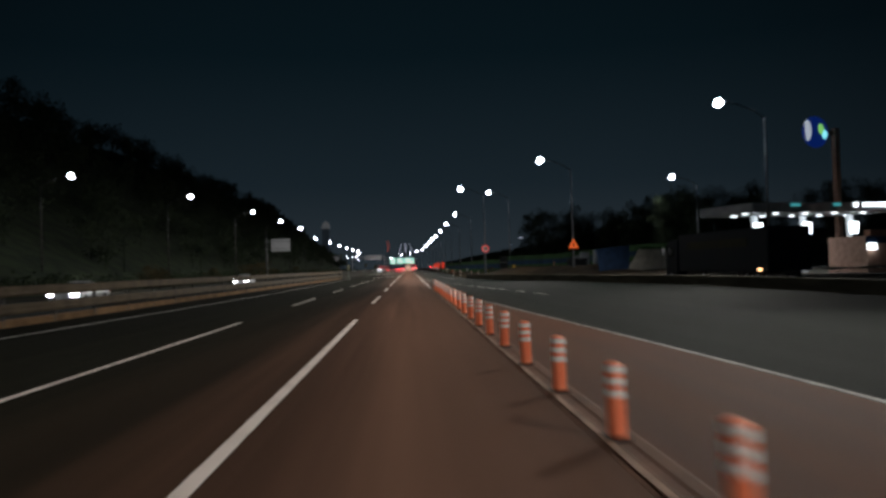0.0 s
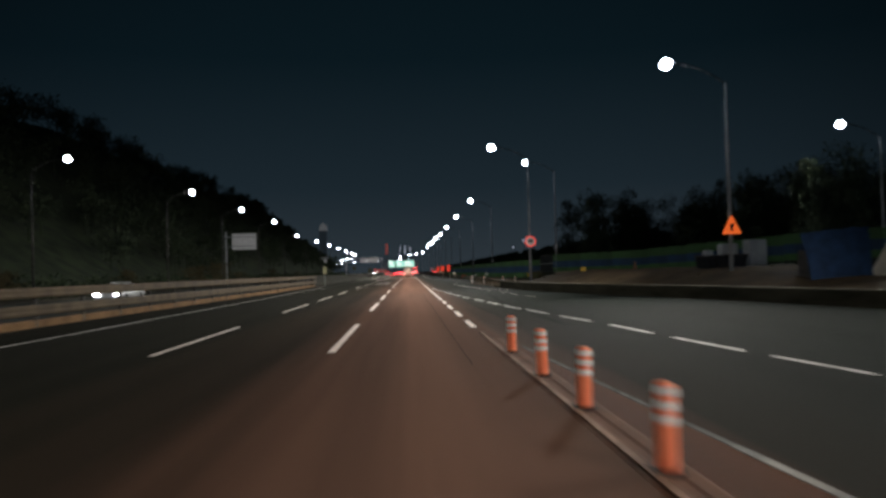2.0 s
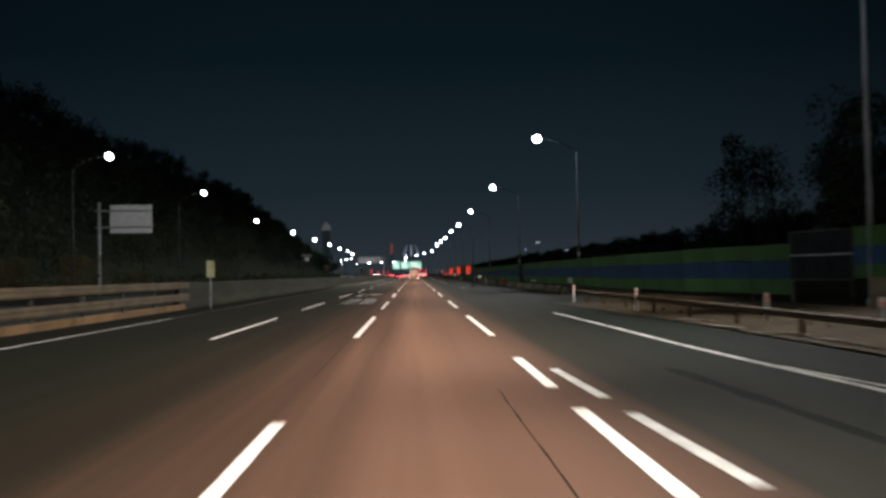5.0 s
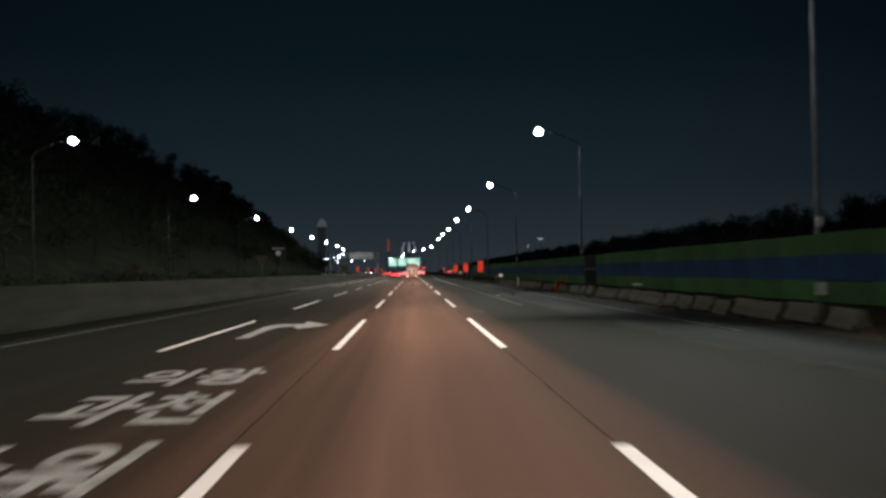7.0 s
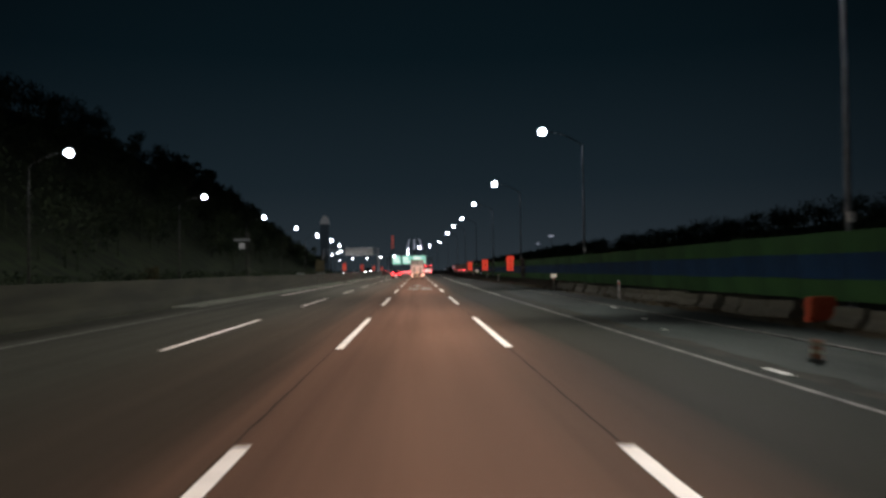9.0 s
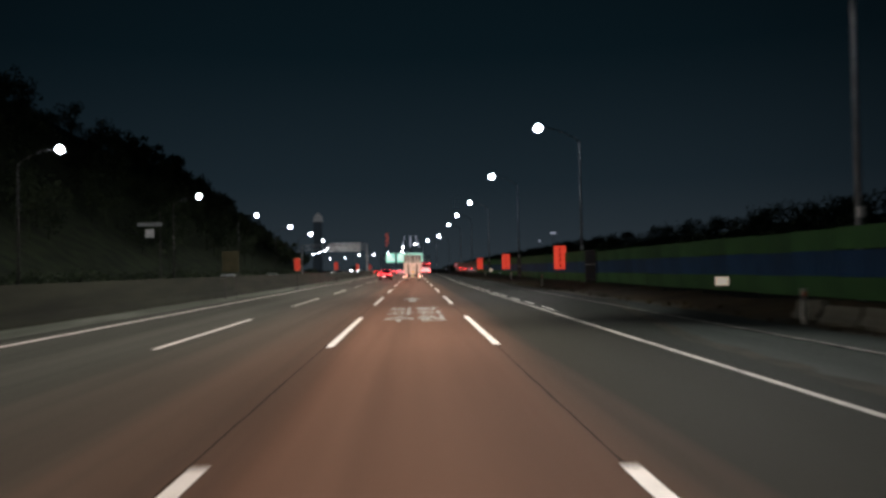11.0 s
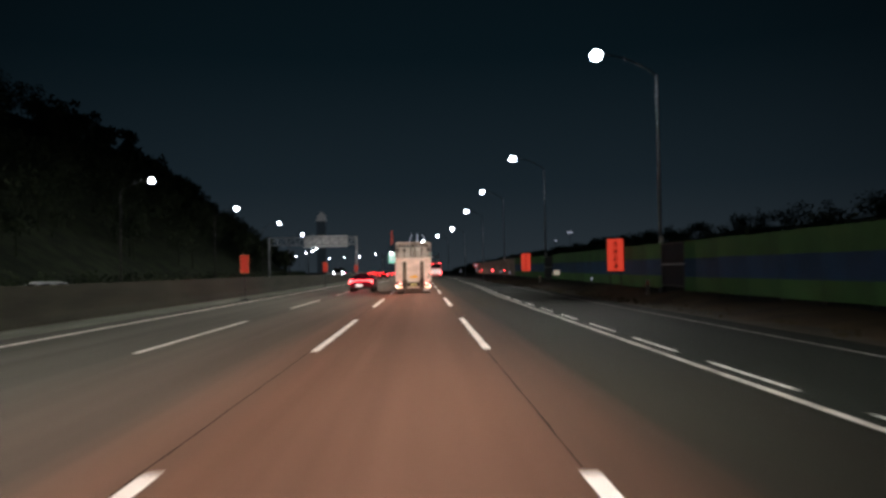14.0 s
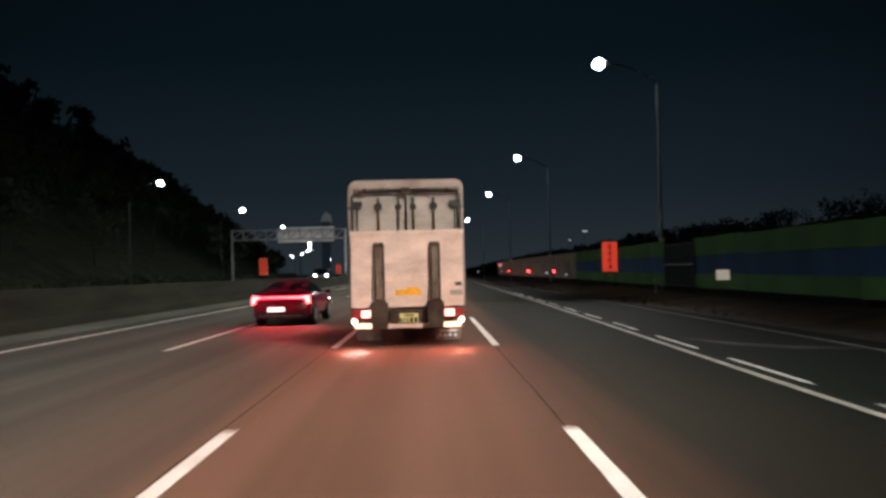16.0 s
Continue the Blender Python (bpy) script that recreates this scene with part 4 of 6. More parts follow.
for y in steps(168, 254, 2.0)[:-1]:
    if 208.5 < y < 211.5:
        continue
    ob = new("concrete_block", block_mesh)
    ob.matrix_basis = pose(12.75 + rng.uniform(-0.10, 0.10), y, -0.02 + rng.uniform(-0.05, 0.06), rng.uniform(-2, 2), rng.uniform(-3, 3), rng.uniform(-5, 5))
    tagged(ob, "grey concrete barrier block by the site hoarding", "barrier block", "barrier blocks before the hoarding")

# low wall, soil bank and guard rail by the ramp
wall_path = [(lerp_path(RIGHT_EDGE, y) + 0.22, y) for y in steps(20, 117, 3)]
low_wall = structure("low_wall", Soup().ribbon(wall_path, [(-0.16, -0.2), (0.16, -0.2), (0.13, 0.55), (-0.13, 0.55)]), M["low_wall"], "low greenish brown concrete wall beside the ramp", "wall")
part("coping", Soup().ribbon(wall_path, [(-0.15, 0.55), (0.15, 0.55), (0.15, 0.60), (0.13, 0.62), (-0.13, 0.62), (-0.15, 0.60)]), M["concrete"], low_wall, "paler top of the wall")


def lumpy(x, y, s=1.0):
    return s * (0.16 * noise.noise((x * 0.5, y * 0.22, 4)) + 0.07 * noise.noise((x * 1.7, y * 1.1, 2)) + 0.03 * noise.noise((x * 5, y * 4, 7)))


def soil_sheet(y0, y1, inner, outer, height, n=10, d=0.8):
    """A heap of soil from the inner line up to the outer one."""
    rows = steps(y0, y1, d)
    vs = []
    for y in rows:
        a, b = inner(y), outer(y)
        for i in range(n + 1):
            u = i / n
            x = a + (b - a) * u
            vs.append((x, y, height(u, y) + lumpy(x, y, min(1.0, u * 3))))
    return Soup().add(vs, [(i * (n + 1) + j, (i + 1) * (n + 1) + j, (i + 1) * (n + 1) + j + 1, i * (n + 1) + j + 1) for i in range(len(rows) - 1) for j in range(n)])


def bank_z(d, y):
    """Height of the made-up ground, d metres behind the low wall."""
    crest = 1.36 * min(1.0, max(0.45, 0.60 + (y - 81) * 0.054))
    return (0.02 + (crest - 0.02) * min(1.0, max(0.0, d) / 5.5) ** 1.1) * min(1.0, max(0.0, (137 - y) / 22)) - 0.02


def bank_in(y):
    return lerp_path(RIGHT_EDGE, y) + 0.36


structure("soil_bank", soil_sheet(60, 150, bank_in, lambda y: lerp_path(HOARD, y) + 0.3, lambda u, y: bank_z(u * (lerp_path(HOARD, y) + 0.3 - bank_in(y)), y), 22), M["sand"],
          "brown bare soil banked up to the hoarding", "soil bank", smooth=True)
structure("soil_bank", soil_sheet(126, 420, lambda y: 11.6, lambda y: 14.95, lambda u, y: -0.07 + 0.52 * max(0.0, u - 0.25)), M["sand"],
          "dark brown soil banked against the hoarding", "soil bank", smooth=True)
structure("hoarding_footing", Soup().ribbon([(lerp_path(HOARD, y) - 0.04, y) for y in steps(112, 137, 3)], [(-0.05, 0.0), (0.05, 0.0), (0.05, 1.20), (-0.05, 1.20)]), M["footing"],
                    "pale brown board footing under the hoarding", "footing")
guard = thing("guard_rail", "dull steel guard rail on posts", "guard rail", kind="structure")
GR = [(10.5, 117.0), (10.6, 130.0), (10.4, 152.0)]
part("rail_beam", Soup().ribbon([(lerp_path(GR, y), y) for y in steps(117, 152, 5)], [(-o, 0.50 + 0.6 * z) for o, z in w_prof]), M["rail"], guard)
for y in steps(118, 150, 4):
    part("rail_post", Soup().box(lerp_path(GR, y) + 0.1, y, 0.28, 0.10, 0.12, 0.72), M["rail"], guard)
for x, y, r, w in ((10.55, 132.2, 24, 1.5), (10.3, 128.9, 18, 1.3), (10.6, 126.3, 40, 1.6), (10.95, 124.1, 32, 1.2), (11.2, 122.5, 25, 1.4)):
    tb = thing("timber_board", "weathered grey timber board lying by the road", "board", pose(x - 0.35, y, -0.03, 0, 0, r), "timber boards lying by the road")
    part("plank", Soup().box(0, 0, 0.06, 0.22, w, 0.04).box(0, -w * 0.3, 0.02, 0.3, 0.08, 0.05), M["plank"], tb, bevel=0.006)
for x, y, r, z in ((10.15, 119.2, 20, 0.0), (10.3, 119.9, -15, 0.0), (10.22, 119.6, 50, 0.17), (9.95, 120.4, 5, 0.0)):
    sb = Soup().ball((0, 0, 0.13), 0.36, 0.23, 0.13, 14, 8)
    ob = part("sandbag", Soup().add([(px * (1 + 0.08 * noise.noise((px * 4, py * 4, r))), py, max(0.0, pz + 0.02 * noise.noise((px * 6, py * 6, 1)))) for px, py, pz in sb.v], sb.f), M["sack"], None, smooth=True)
    ob.matrix_basis = pose(x, y, z - 0.03, 0, 0, r)
    tagged(ob, "dirty pale sandbag in a small heap", "sandbag", "sandbags by the rail end")
shrub = Soup()
for k in range(46):
    c = (rng.uniform(12.6, 14.2), rng.uniform(117.6, 121.6), 0)
    c = (c[0], c[1], rng.uniform(0.5, 1.25))
    shrub.tube((c[0], c[1], 0.1), c, 0.012, 0.006, 4, False)
    for _ in range(26):
        p = Vector(c) + Vector((rng.gauss(0, 0.18), rng.gauss(0, 0.22), rng.gauss(0, 0.15)))
        a = Vector((rng.uniform(-1, 1), rng.uniform(-1, 1), rng.uniform(-1, 1))).normalized() * 0.05
        b = a.orthogonal().normalized() * 0.025
        shrub.add([p - a, p + b, p + a, p - b], [(0, 1, 2, 3)])
structure("roadside_shrub", shrub, M["leaf_dry"], "dry brown shrub at the foot of the sign pole", "shrub", kind="stuff")


def hoarding_marker(x, y, z, w, h, mat, label):
    t = thing("site_marker", label, "marker panel", pose(x, y, -0.06), "marker panels along the hoarding")
    part("plate", Soup().box(0, 0, z, w, 0.05, h), mat, t, bevel=0.01)
    part("stake", Soup().tube((0, 0.045, 0), (0, 0.045, z), 0.022, 0.02, 8), M["steel_dark"], t)


for x, y, z, w, h in ((13.9, 172.2, 0.97, 0.34, 0.38), (13.9, 262.4, 0.96, 0.52, 0.34), (13.9, 192.5, 0.78, 0.5, 0.10), (14.3, 364.6, 1.27, 0.54, 0.42)):
    hoarding_marker(x, y, z, w, h, M["marker_face"] if y > 250 else M["no_sign_face"], "small pale marker panel on a stake by the hoarding")
for x, y, z in ((15.6, 108.6, 1.50), (13.08, 121.0, 1.10)):
    hoarding_marker(x, y, z, 0.40, 0.34, M["yellow_box"], "small yellow marker box on a stake by the hoarding")


# small warning lamps on stakes along the hoarding
def site_lamp(x, y, z, mat, label, r):
    t = thing("site_lamp", label, "site lamp", pose(x, y, -0.06), "warning lamps along the hoarding")
    part("lamp", Soup().tube((0, -0.05, z), (0, 0.03, z), r, r, 14), M[mat], t, "glowing lens", bevel=0.01)
    part("stake", Soup().tube((0, 0.05, 0), (0, 0.05, z + 0.08), 0.022, 0.02, 8), M["steel_dark"], t)


for x, y, z, r in ((14.4, 433.9, 1.50, 0.14), (14.4, 412.3, 1.46, 0.09), (14.4, 457.9, 1.54, 0.09)):
    site_lamp(x + bend(y), y, z, "tail", "small glowing red warning lamp on a stake", r)
# the one at y 347.9 is a reflector made to glow
for x, y, z, r in ((14.4, 417.5, 1.30, 0.13), (14.4, 405.0, 1.16, 0.10), (14.3, 467.6, 1.5, 0.12), (14.3, 507.9, 1.5, 0.15), (14.0, 347.9, 0.9, 0.07)):
    site_lamp(x + bend(y), y, z, "pylon_light", "small glowing white marker lamp on a stake", r)
yield_sign = thing("road_sign", "white triangular sign with a red rim pointing down", "road sign", pose(14.4 + bend(470.5), 470.5, -0.06))
part("plate", Soup().prism([(-0.46, 2.86), (0.46, 2.86), (0.43, 2.76), (0.06, 2.06), (-0.06, 2.06), (-0.43, 2.76)], -0.015, 0.015), M["red_ring"], yield_sign, "red rim")
part("face", Soup().prism([(-0.30, 2.76), (0.30, 2.76), (0.0, 2.24)], -0.026, -0.016), M["logo_white"], yield_sign, "white face")
part("leg", Soup().tube((0, 0.04, 0), (0, 0.04, 2.7), 0.03, 0.03, 8), M["steel"], yield_sign)


def edge_post(x, y):
    t = thing("edge_marker", "short white roadside marker post with reflector", "marker post", pose(x, y, -0.06), "roadside marker posts")
    part("shaft", Soup().prism(rounded(0.12, 0.05, 0.02), 0, 0.95, pose(0, 0, 0, 90)).box(0, 0, 0.45, 0.12, 0.05, 0.9), M["white_band"], t)
    part("reflector", Soup().box(0, -0.03, 0.80, 0.08, 0.01, 0.12), M["orange"], t, "orange reflector")
    return t


for x, y in ((12.3, 125.4), (11.6, 130.1), (10.5, 140.0), (9.9, 150.0), (12.6, 300.0), (13.9, 333.2), (14.2, 374.6), (12.4, 232.0), (12.2, 252.0)):
    edge_post(x, y)

# red and white stripes toned down to brown and buff
stub = thing("delineator_stub", "short striped lane post toned down to brown with pale bands", "lane post", pose(8.2, 201.4, 0.0, 0, 0, 12))
part("foot", Soup().tube((0, 0, 0.0), (0, 0, 0.05), 0.15, 0.12, 14), M["rubber"], stub, bevel=0.008)
part("shaft", Soup().tube((0, 0, 0.05), (0.02, 0, 0.36), 0.085, 0.08, 14), M["kerb"], stub, smooth=True)
for z in (0.13, 0.25):
    part("band", Soup().tube((0.008, 0, z), (0.013, 0, z + 0.06), 0.089, 0.087, 14, False), M["sack"], stub, "pale band toned down to buff")

# ---------------- red warning boards ----------------
def warning_board():
    t = thing("warning_board", "upright orange-red reflective warning board given a glow, dark lettering bars", "warning sign", group="red warning boards at the roadworks")
    part("board", Soup().prism(rounded(0.97, 1.96, 0.05), -0.03, 0.03), M["board_glow"], t).matrix_basis = pose(0, 0, 2.42)
    part("rim", Soup().box(-0.50, 0, 2.42, 0.03, 0.09, 2.0).box(0.50, 0, 2.42, 0.03, 0.09, 2.0).box(0, 0, 3.42, 1.03, 0.09, 0.03).box(0, 0, 1.42, 1.03, 0.09, 0.03), M["orange"], t)
    for k in range(4):
        z = 3.10 - 0.45 * k
        part("lettering_bar", Soup().box(0.0, -0.036, z + 0.12, 0.26 + 0.05 * (k % 2), 0.008, 0.05).box(0.04 * (k % 2), -0.036, z + 0.03, 0.10, 0.008, 0.14).box(0.0, -0.036, z - 0.05, 0.36, 0.008, 0.045).box(0.03 - 0.05 * (k % 3), -0.036, z - 0.13, 0.22, 0.008, 0.06), M["board_letter"], t)
    for x in (-0.32, 0.32):
        part("leg", Soup().tube((x, 0.05, 0), (x, 0.05, 1.5), 0.03, 0.03, 8), M["steel_dark"], t)
    part("foot", Soup().box(0, 0.05, 0.04, 1.0, 0.6, 0.08), M["rubber"], t, bevel=0.01)
    return t


board = warning_board()
board.matrix_basis = pose(14.35, 301.0, -0.06, 0, 0, -4)
for x, y, r in ((14.2, 341.5, -3), (14.25, 386.0, -4)):
    copy_thing(board, pose(x, y, 0.0 if x < 0 else -0.06, 0, 0, r))


def small_board(x, y, r):
    t = thing("warning_board", "small orange-red reflective warning board given a glow, on a median post", "warning sign", pose(x, y, 0, 0, 0, r), "small red boards at the median")
    part("board", Soup().prism(rounded(0.46, 1.02, 0.03), -0.025, 0.025), M["board_glow_dim"], t).matrix_basis = pose(0, 0, 2.2)
    part("rim", Soup().box(-0.24, 0, 2.2, 0.02, 0.07, 1.06).box(0.24, 0, 2.2, 0.02, 0.07, 1.06).box(0, 0, 2.72, 0.50, 0.07, 0.02).box(0, 0, 1.68, 0.50, 0.07, 0.02), M["orange"], t)
    part("leg", Soup().tube((0, 0.05, 0.03), (0, 0.05, 1.7), 0.03, 0.03, 8), M["steel_dark"], t)
    part("foot", Soup().box(0, 0.05, 0.045, 0.5, 0.5, 0.07), M["rubber"], t, bevel=0.01)


for x, y, r in ((-8.5, 304.0, 3), (-8.5, 341.0, 4), (-8.6, 384.0, 3), (-8.6, 428.0, 3)):
    small_board(x, y, r)

# site container and pale boxes on the bank
bin_z = bank_z(7.5, 93.0) - 0.03
hopper = thing("site_bin", "long dark steel bin standing on the soil bank", "bin", pose(20.75, 90.5, bin_z))
part("body", Soup().prism([(-0.55, 0.0), (0.55, 0.0), (0.72, 0.74), (-0.72, 0.74)], 0.0, 5.0), M["lorry_dark"], hopper, bevel=0.03)
part("rim", Soup().box(-0.72, 2.5, 0.78, 0.08, 5.1, 0.08).box(0.72, 2.5, 0.78, 0.08, 5.1, 0.08).box(0, 0.0, 0.78, 1.44, 0.08, 0.08).box(0, 5.0, 0.78, 1.44, 0.08, 0.08), M["steel_dark"], hopper)
for k in range(5):
    part("rib", Soup().prism([(-0.60, 0.04), (-0.55, 0.04), (-0.72, 0.72), (-0.77, 0.72)], 0.5 + k, 0.58 + k), M["steel_dark"], hopper)
for x, y, w, h in ((22.1, 95.2, 1.0, 1.55), (23.6, 94.6, 1.1, 1.75), (21.6, 97.4, 0.55, 1.2)):
    tank = thing("site_tank", "pale plastic tank on a pallet behind the bin", "tank", pose(x, y, bin_z), "pale tanks on the soil bank")
    part("tank_body", Soup().prism(rounded(w, h - 0.14, 0.12), -w / 2, w / 2), M["station_white"], tank, bevel=0.03).matrix_basis = pose(0, 0, 0.14 + (h - 0.14) / 2)
    part("pallet", Soup().box(0, 0, 0.07, w * 1.05, w * 1.05, 0.14), M["plank"], tank)
    part("lid", Soup().tube((0, 0, h - 0.01), (0, 0, h + 0.05), 0.16, 0.15, 14), M["ink"], tank, "dark lid")
cone = thing("traffic_cone", "faded orange cone before the hoarding", "traffic cone", pose(22.9, 119.9, bank_z(9.0, 119.9) + 0.02))
part("cone_body", Soup().tube((0, 0, 0.05), (0, 0, 0.95), 0.22, 0.05, 16, True), M["salmon_panel"], cone, smooth=True)
part("foot", Soup().box(0, 0, 0.03, 0.6, 0.6, 0.06), M["rubber"], cone, bevel=0.01)

skip = thing("site_barrier", "orange plastic site barrier on its feet", "site barrier", pose(12.95, 210.9, -0.05, 0, 0, 6))
part("body", Soup().prism([(-0.46, 0.07), (0.46, 0.07), (0.46, 0.16), (0.40, 0.24), (0.40, 0.62), (0.34, 0.74), (-0.34, 0.74), (-0.40, 0.62), (-0.40, 0.24), (-0.46, 0.16)], -0.16, 0.16), M["barrier_orange"], skip, bevel=0.03)
for sx in (-0.3, 0.3):
    part("foot", Soup().box(sx, 0, 0.035, 0.18, 0.46, 0.07), M["barrier_orange"], skip, bevel=0.01)

# ---------------- road signs ----------------
tri = thing("warning_triangle", "orange triangular warning sign given a glow, fixed to a lamp pole", "road sign", pose(19.3, 87.38, -0.06))
part("clamp", Soup().box(0, 0.06, 3.55, 0.16, 0.14, 0.05).box(0, 0.06, 4.15, 0.12, 0.14, 0.05), M["steel_dark"], tri)
part("plate", Soup().prism([(-0.53, 3.26), (0.53, 3.26), (0.50, 3.34), (0.05, 4.22), (-0.05, 4.22), (-0.50, 3.34)], -0.02, 0.02), M["tri_glow"], tri, bevel=0.008)
part("symbol", Soup().prism([(-0.09, 3.42), (0.09, 3.42), (0.12, 3.85), (-0.10, 3.80)], -0.032, -0.021), M["ink"], tri, "dark symbol")

ring = thing("prohibition_sign", "round white sign with a red ring on a lamp pole", "road sign", pose(12.72, 117.24, -0.06))
part("clamp", Soup().box(0, 0.08, 3.9, 0.16, 0.14, 0.05).box(0, 0.08, 4.3, 0.16, 0.14, 0.05), M["steel_dark"], ring)
part("plate", Soup().tube((0, -0.01, 4.1), (0, 0.02, 4.1), 0.40, 0.40, 28), M["no_sign_face"], ring)
rg, n = Soup(), 28
vs = [(r * math.cos(2 * math.pi * i / n), yy, 4.1 + r * math.sin(2 * math.pi * i / n)) for yy in (-0.02, 0.03) for r in (0.36, 0.50) for i in range(n)]
rg.add(vs, [(a * n + i, a * n + (i + 1) % n, b * n + (i + 1) % n, b * n + i) for a, b in ((0, 1), (1, 3), (3, 2), (2, 0)) for i in range(n)])
part("ring", rg, M["red_ring"], ring, "red ring given a glow")
part("symbol", Soup().box(-0.05, -0.022, 4.15, 0.26, 0.01, 0.14).prism([(0.10, 4.08), (0.19, 4.08), (0.19, 4.14), (0.15, 4.20), (0.10, 4.20)], -0.027, -0.017).tube((-0.11, -0.027, 4.06), (-0.11, -0.017, 4.06), 0.03, 0.03, 10).tube((0.11, -0.027, 4.06), (0.11, -0.017, 4.06), 0.03, 0.03, 10), M["ink"], ring, "dark vehicle symbol")

back = thing("road_sign", "back of a large grey road sign on a cantilever post", "road sign", pose(-30.8, 193.3, -0.06))
part("post", Soup().tube((0, 0, 0), (0, 0, 9.6), 0.17, 0.14, 14), M["steel"], back, smooth=True)
for z in (7.0, 8.7):
    part("beam", Soup().tube((-0.4, 0, z), (5.3, 0, z), 0.09, 0.08, 10), M["steel"], back)
part("panel", Soup().box(3.2, 0.16, 7.85, 4.3, 0.05, 2.9), M["sign_back"], back, "grey sheet back of the sign", bevel=0.015)
for k in range(9):
    part("stiffener", Soup().box(3.2, 0.11, 6.6 + 0.31 * k, 4.2, 0.05, 0.05), M["sign_back"], back)

small = thing("road_sign", "small sign hung from a thin roadside mast", "road sign", pose(-24.2, 316.4, -0.06))
part("post", Soup().tube((0, 0, 0), (0, 0, 8.0), 0.08, 0.05, 10), M["steel_dark"], small)
part("bracket", Soup().box(-1.05, 0, 6.76, 2.5, 0.10, 0.40), M["steel"], small, bevel=0.02)
part("panel", Soup().box(-1.05, 0, 5.82, 0.88, 0.06, 0.86), M["sign_back"], small, bevel=0.01)
panel2 = thing("median_panel", "small pale yellowish notice panel at the end of the median wall", "panel", pose(-9.0, 150.0, 0))
part("panel", Soup().box(0, 0, 2.05, 0.40, 0.04, 0.86), M["panel_pale"], panel2, bevel=0.01)
part("leg", Soup().tube((0, 0.05, 0), (0, 0.05, 2.3), 0.03, 0.03, 8), M["steel"], panel2)
give_way = thing("road_sign", "dull brown triangular sign pointing down at the median", "road sign", pose(-8.75, 205.6, 0))
part("plate", Soup().prism([(-0.44, 2.84), (0.44, 2.84), (0.42, 2.74), (0.10, 2.16), (-0.10, 2.16), (-0.42, 2.74)], -0.015, 0.015), M["dull_plate"], give_way, bevel=0.006)
part("leg", Soup().tube((0, 0.05, 0), (0, 0.05, 2.7), 0.03, 0.03, 8), M["steel_dark"], give_way)
notice = thing("notice_board", "unlit olive notice board on two legs at the median", "notice board", pose(-9.1, 280.0, 0))
part("board", Soup().prism(rounded(1.0, 1.25, 0.04), -0.02, 0.02), M["dull_plate"], notice).matrix_basis = pose(0, 0, 2.25)
for lx in (-0.32, 0.32):
    part("leg", Soup().tube((lx, 0.05, 0), (lx, 0.05, 2.1), 0.025, 0.025, 8), M["steel_dark"], notice)

# ---------------- gantries ----------------
def truss(s, x0, x1, z0, z1, yy, n):
    for z in (z0, z1):
        s.box((x0 + x1) / 2, yy, z, x1 - x0, 0.16, 0.16)
    for i in range(n + 1):
        x = x0 + (x1 - x0) * i / n
        s.tube((x, yy, z0), (x, yy, z1), 0.06, 0.06, 6)
        if i < n:
            s.tube((x, yy, z0), (x + (x1 - x0) / n, yy, z1), 0.04, 0.04, 6)


gantry = thing("sign_gantry", "grey steel truss gantry over the oncoming lanes", "gantry", pose(0, 462.7, -0.06))
for x in (-29.2, -11.2):
    part("leg", Soup().tube((x, 0, 0), (x, 0, 9.0), 0.22, 0.2, 12), M["steel"], gantry)
gs = Soup()
truss(gs, -29.2, -11.2, 7.4, 8.9, -0.4, 10)
truss(gs, -29.2, -11.2, 7.4, 8.9, 0.4, 10)
part("truss", gs, M["steel"], gantry)
part("panel", Soup().box(-17.5, 0.62, 8.1, 9.0, 0.08, 2.4), M["sign_back"], gantry, "grey sign backs")

far_gantry = thing("sign_gantry", "distant gantry with three lit green direction signs", "gantry", pose(-2.8, 655.0, -0.06))
for x in (-12.0, 12.5):
    part("leg", Soup().tube((x, 0.3, 0), (x, 0.3, 9.6), 0.25, 0.25, 10), M["steel"], far_gantry)
part("beam", Soup().box(0.2, 0.4, 7.6, 24.5, 0.4, 0.7), M["steel"], far_gantry)
for x, w in ((-7.1, 4.5), (-1.5, 4.8), (5.3, 8.0)):
    sg = part("sign_panel", Soup().box(x, 0, 7.5, w, 0.2, 4.6), M["green_sign"], far_gantry, "lit green direction panel", bevel=0.03)
    part("legend", Soup().box(x - w * 0.12, -0.12, 8.5, w * 0.5, 0.03, 0.8).box(x + w * 0.2, -0.12, 6.7, w * 0.36, 0.03, 0.7).box(x - w * 0.22, -0.12, 6.8, w * 0.22, 0.03, 0.7), M["sign_legend"], sg, "pale lettering bars")

# ---------------- box truck ----------------
def wheel(parent, x, y, r, w, name="wheel"):
    wo = part(name, Soup().tube((x - w / 2, y, r), (x + w / 2, y, r), r, r, 24), M["rubber"], parent, bevel=0.0)
    part("rim", Soup().tube((x - w / 2 - 0.006, y, r), (x + w / 2 + 0.006, y, r), r * 0.58, r * 0.58, 18), M["steel"], wo)
    return wo


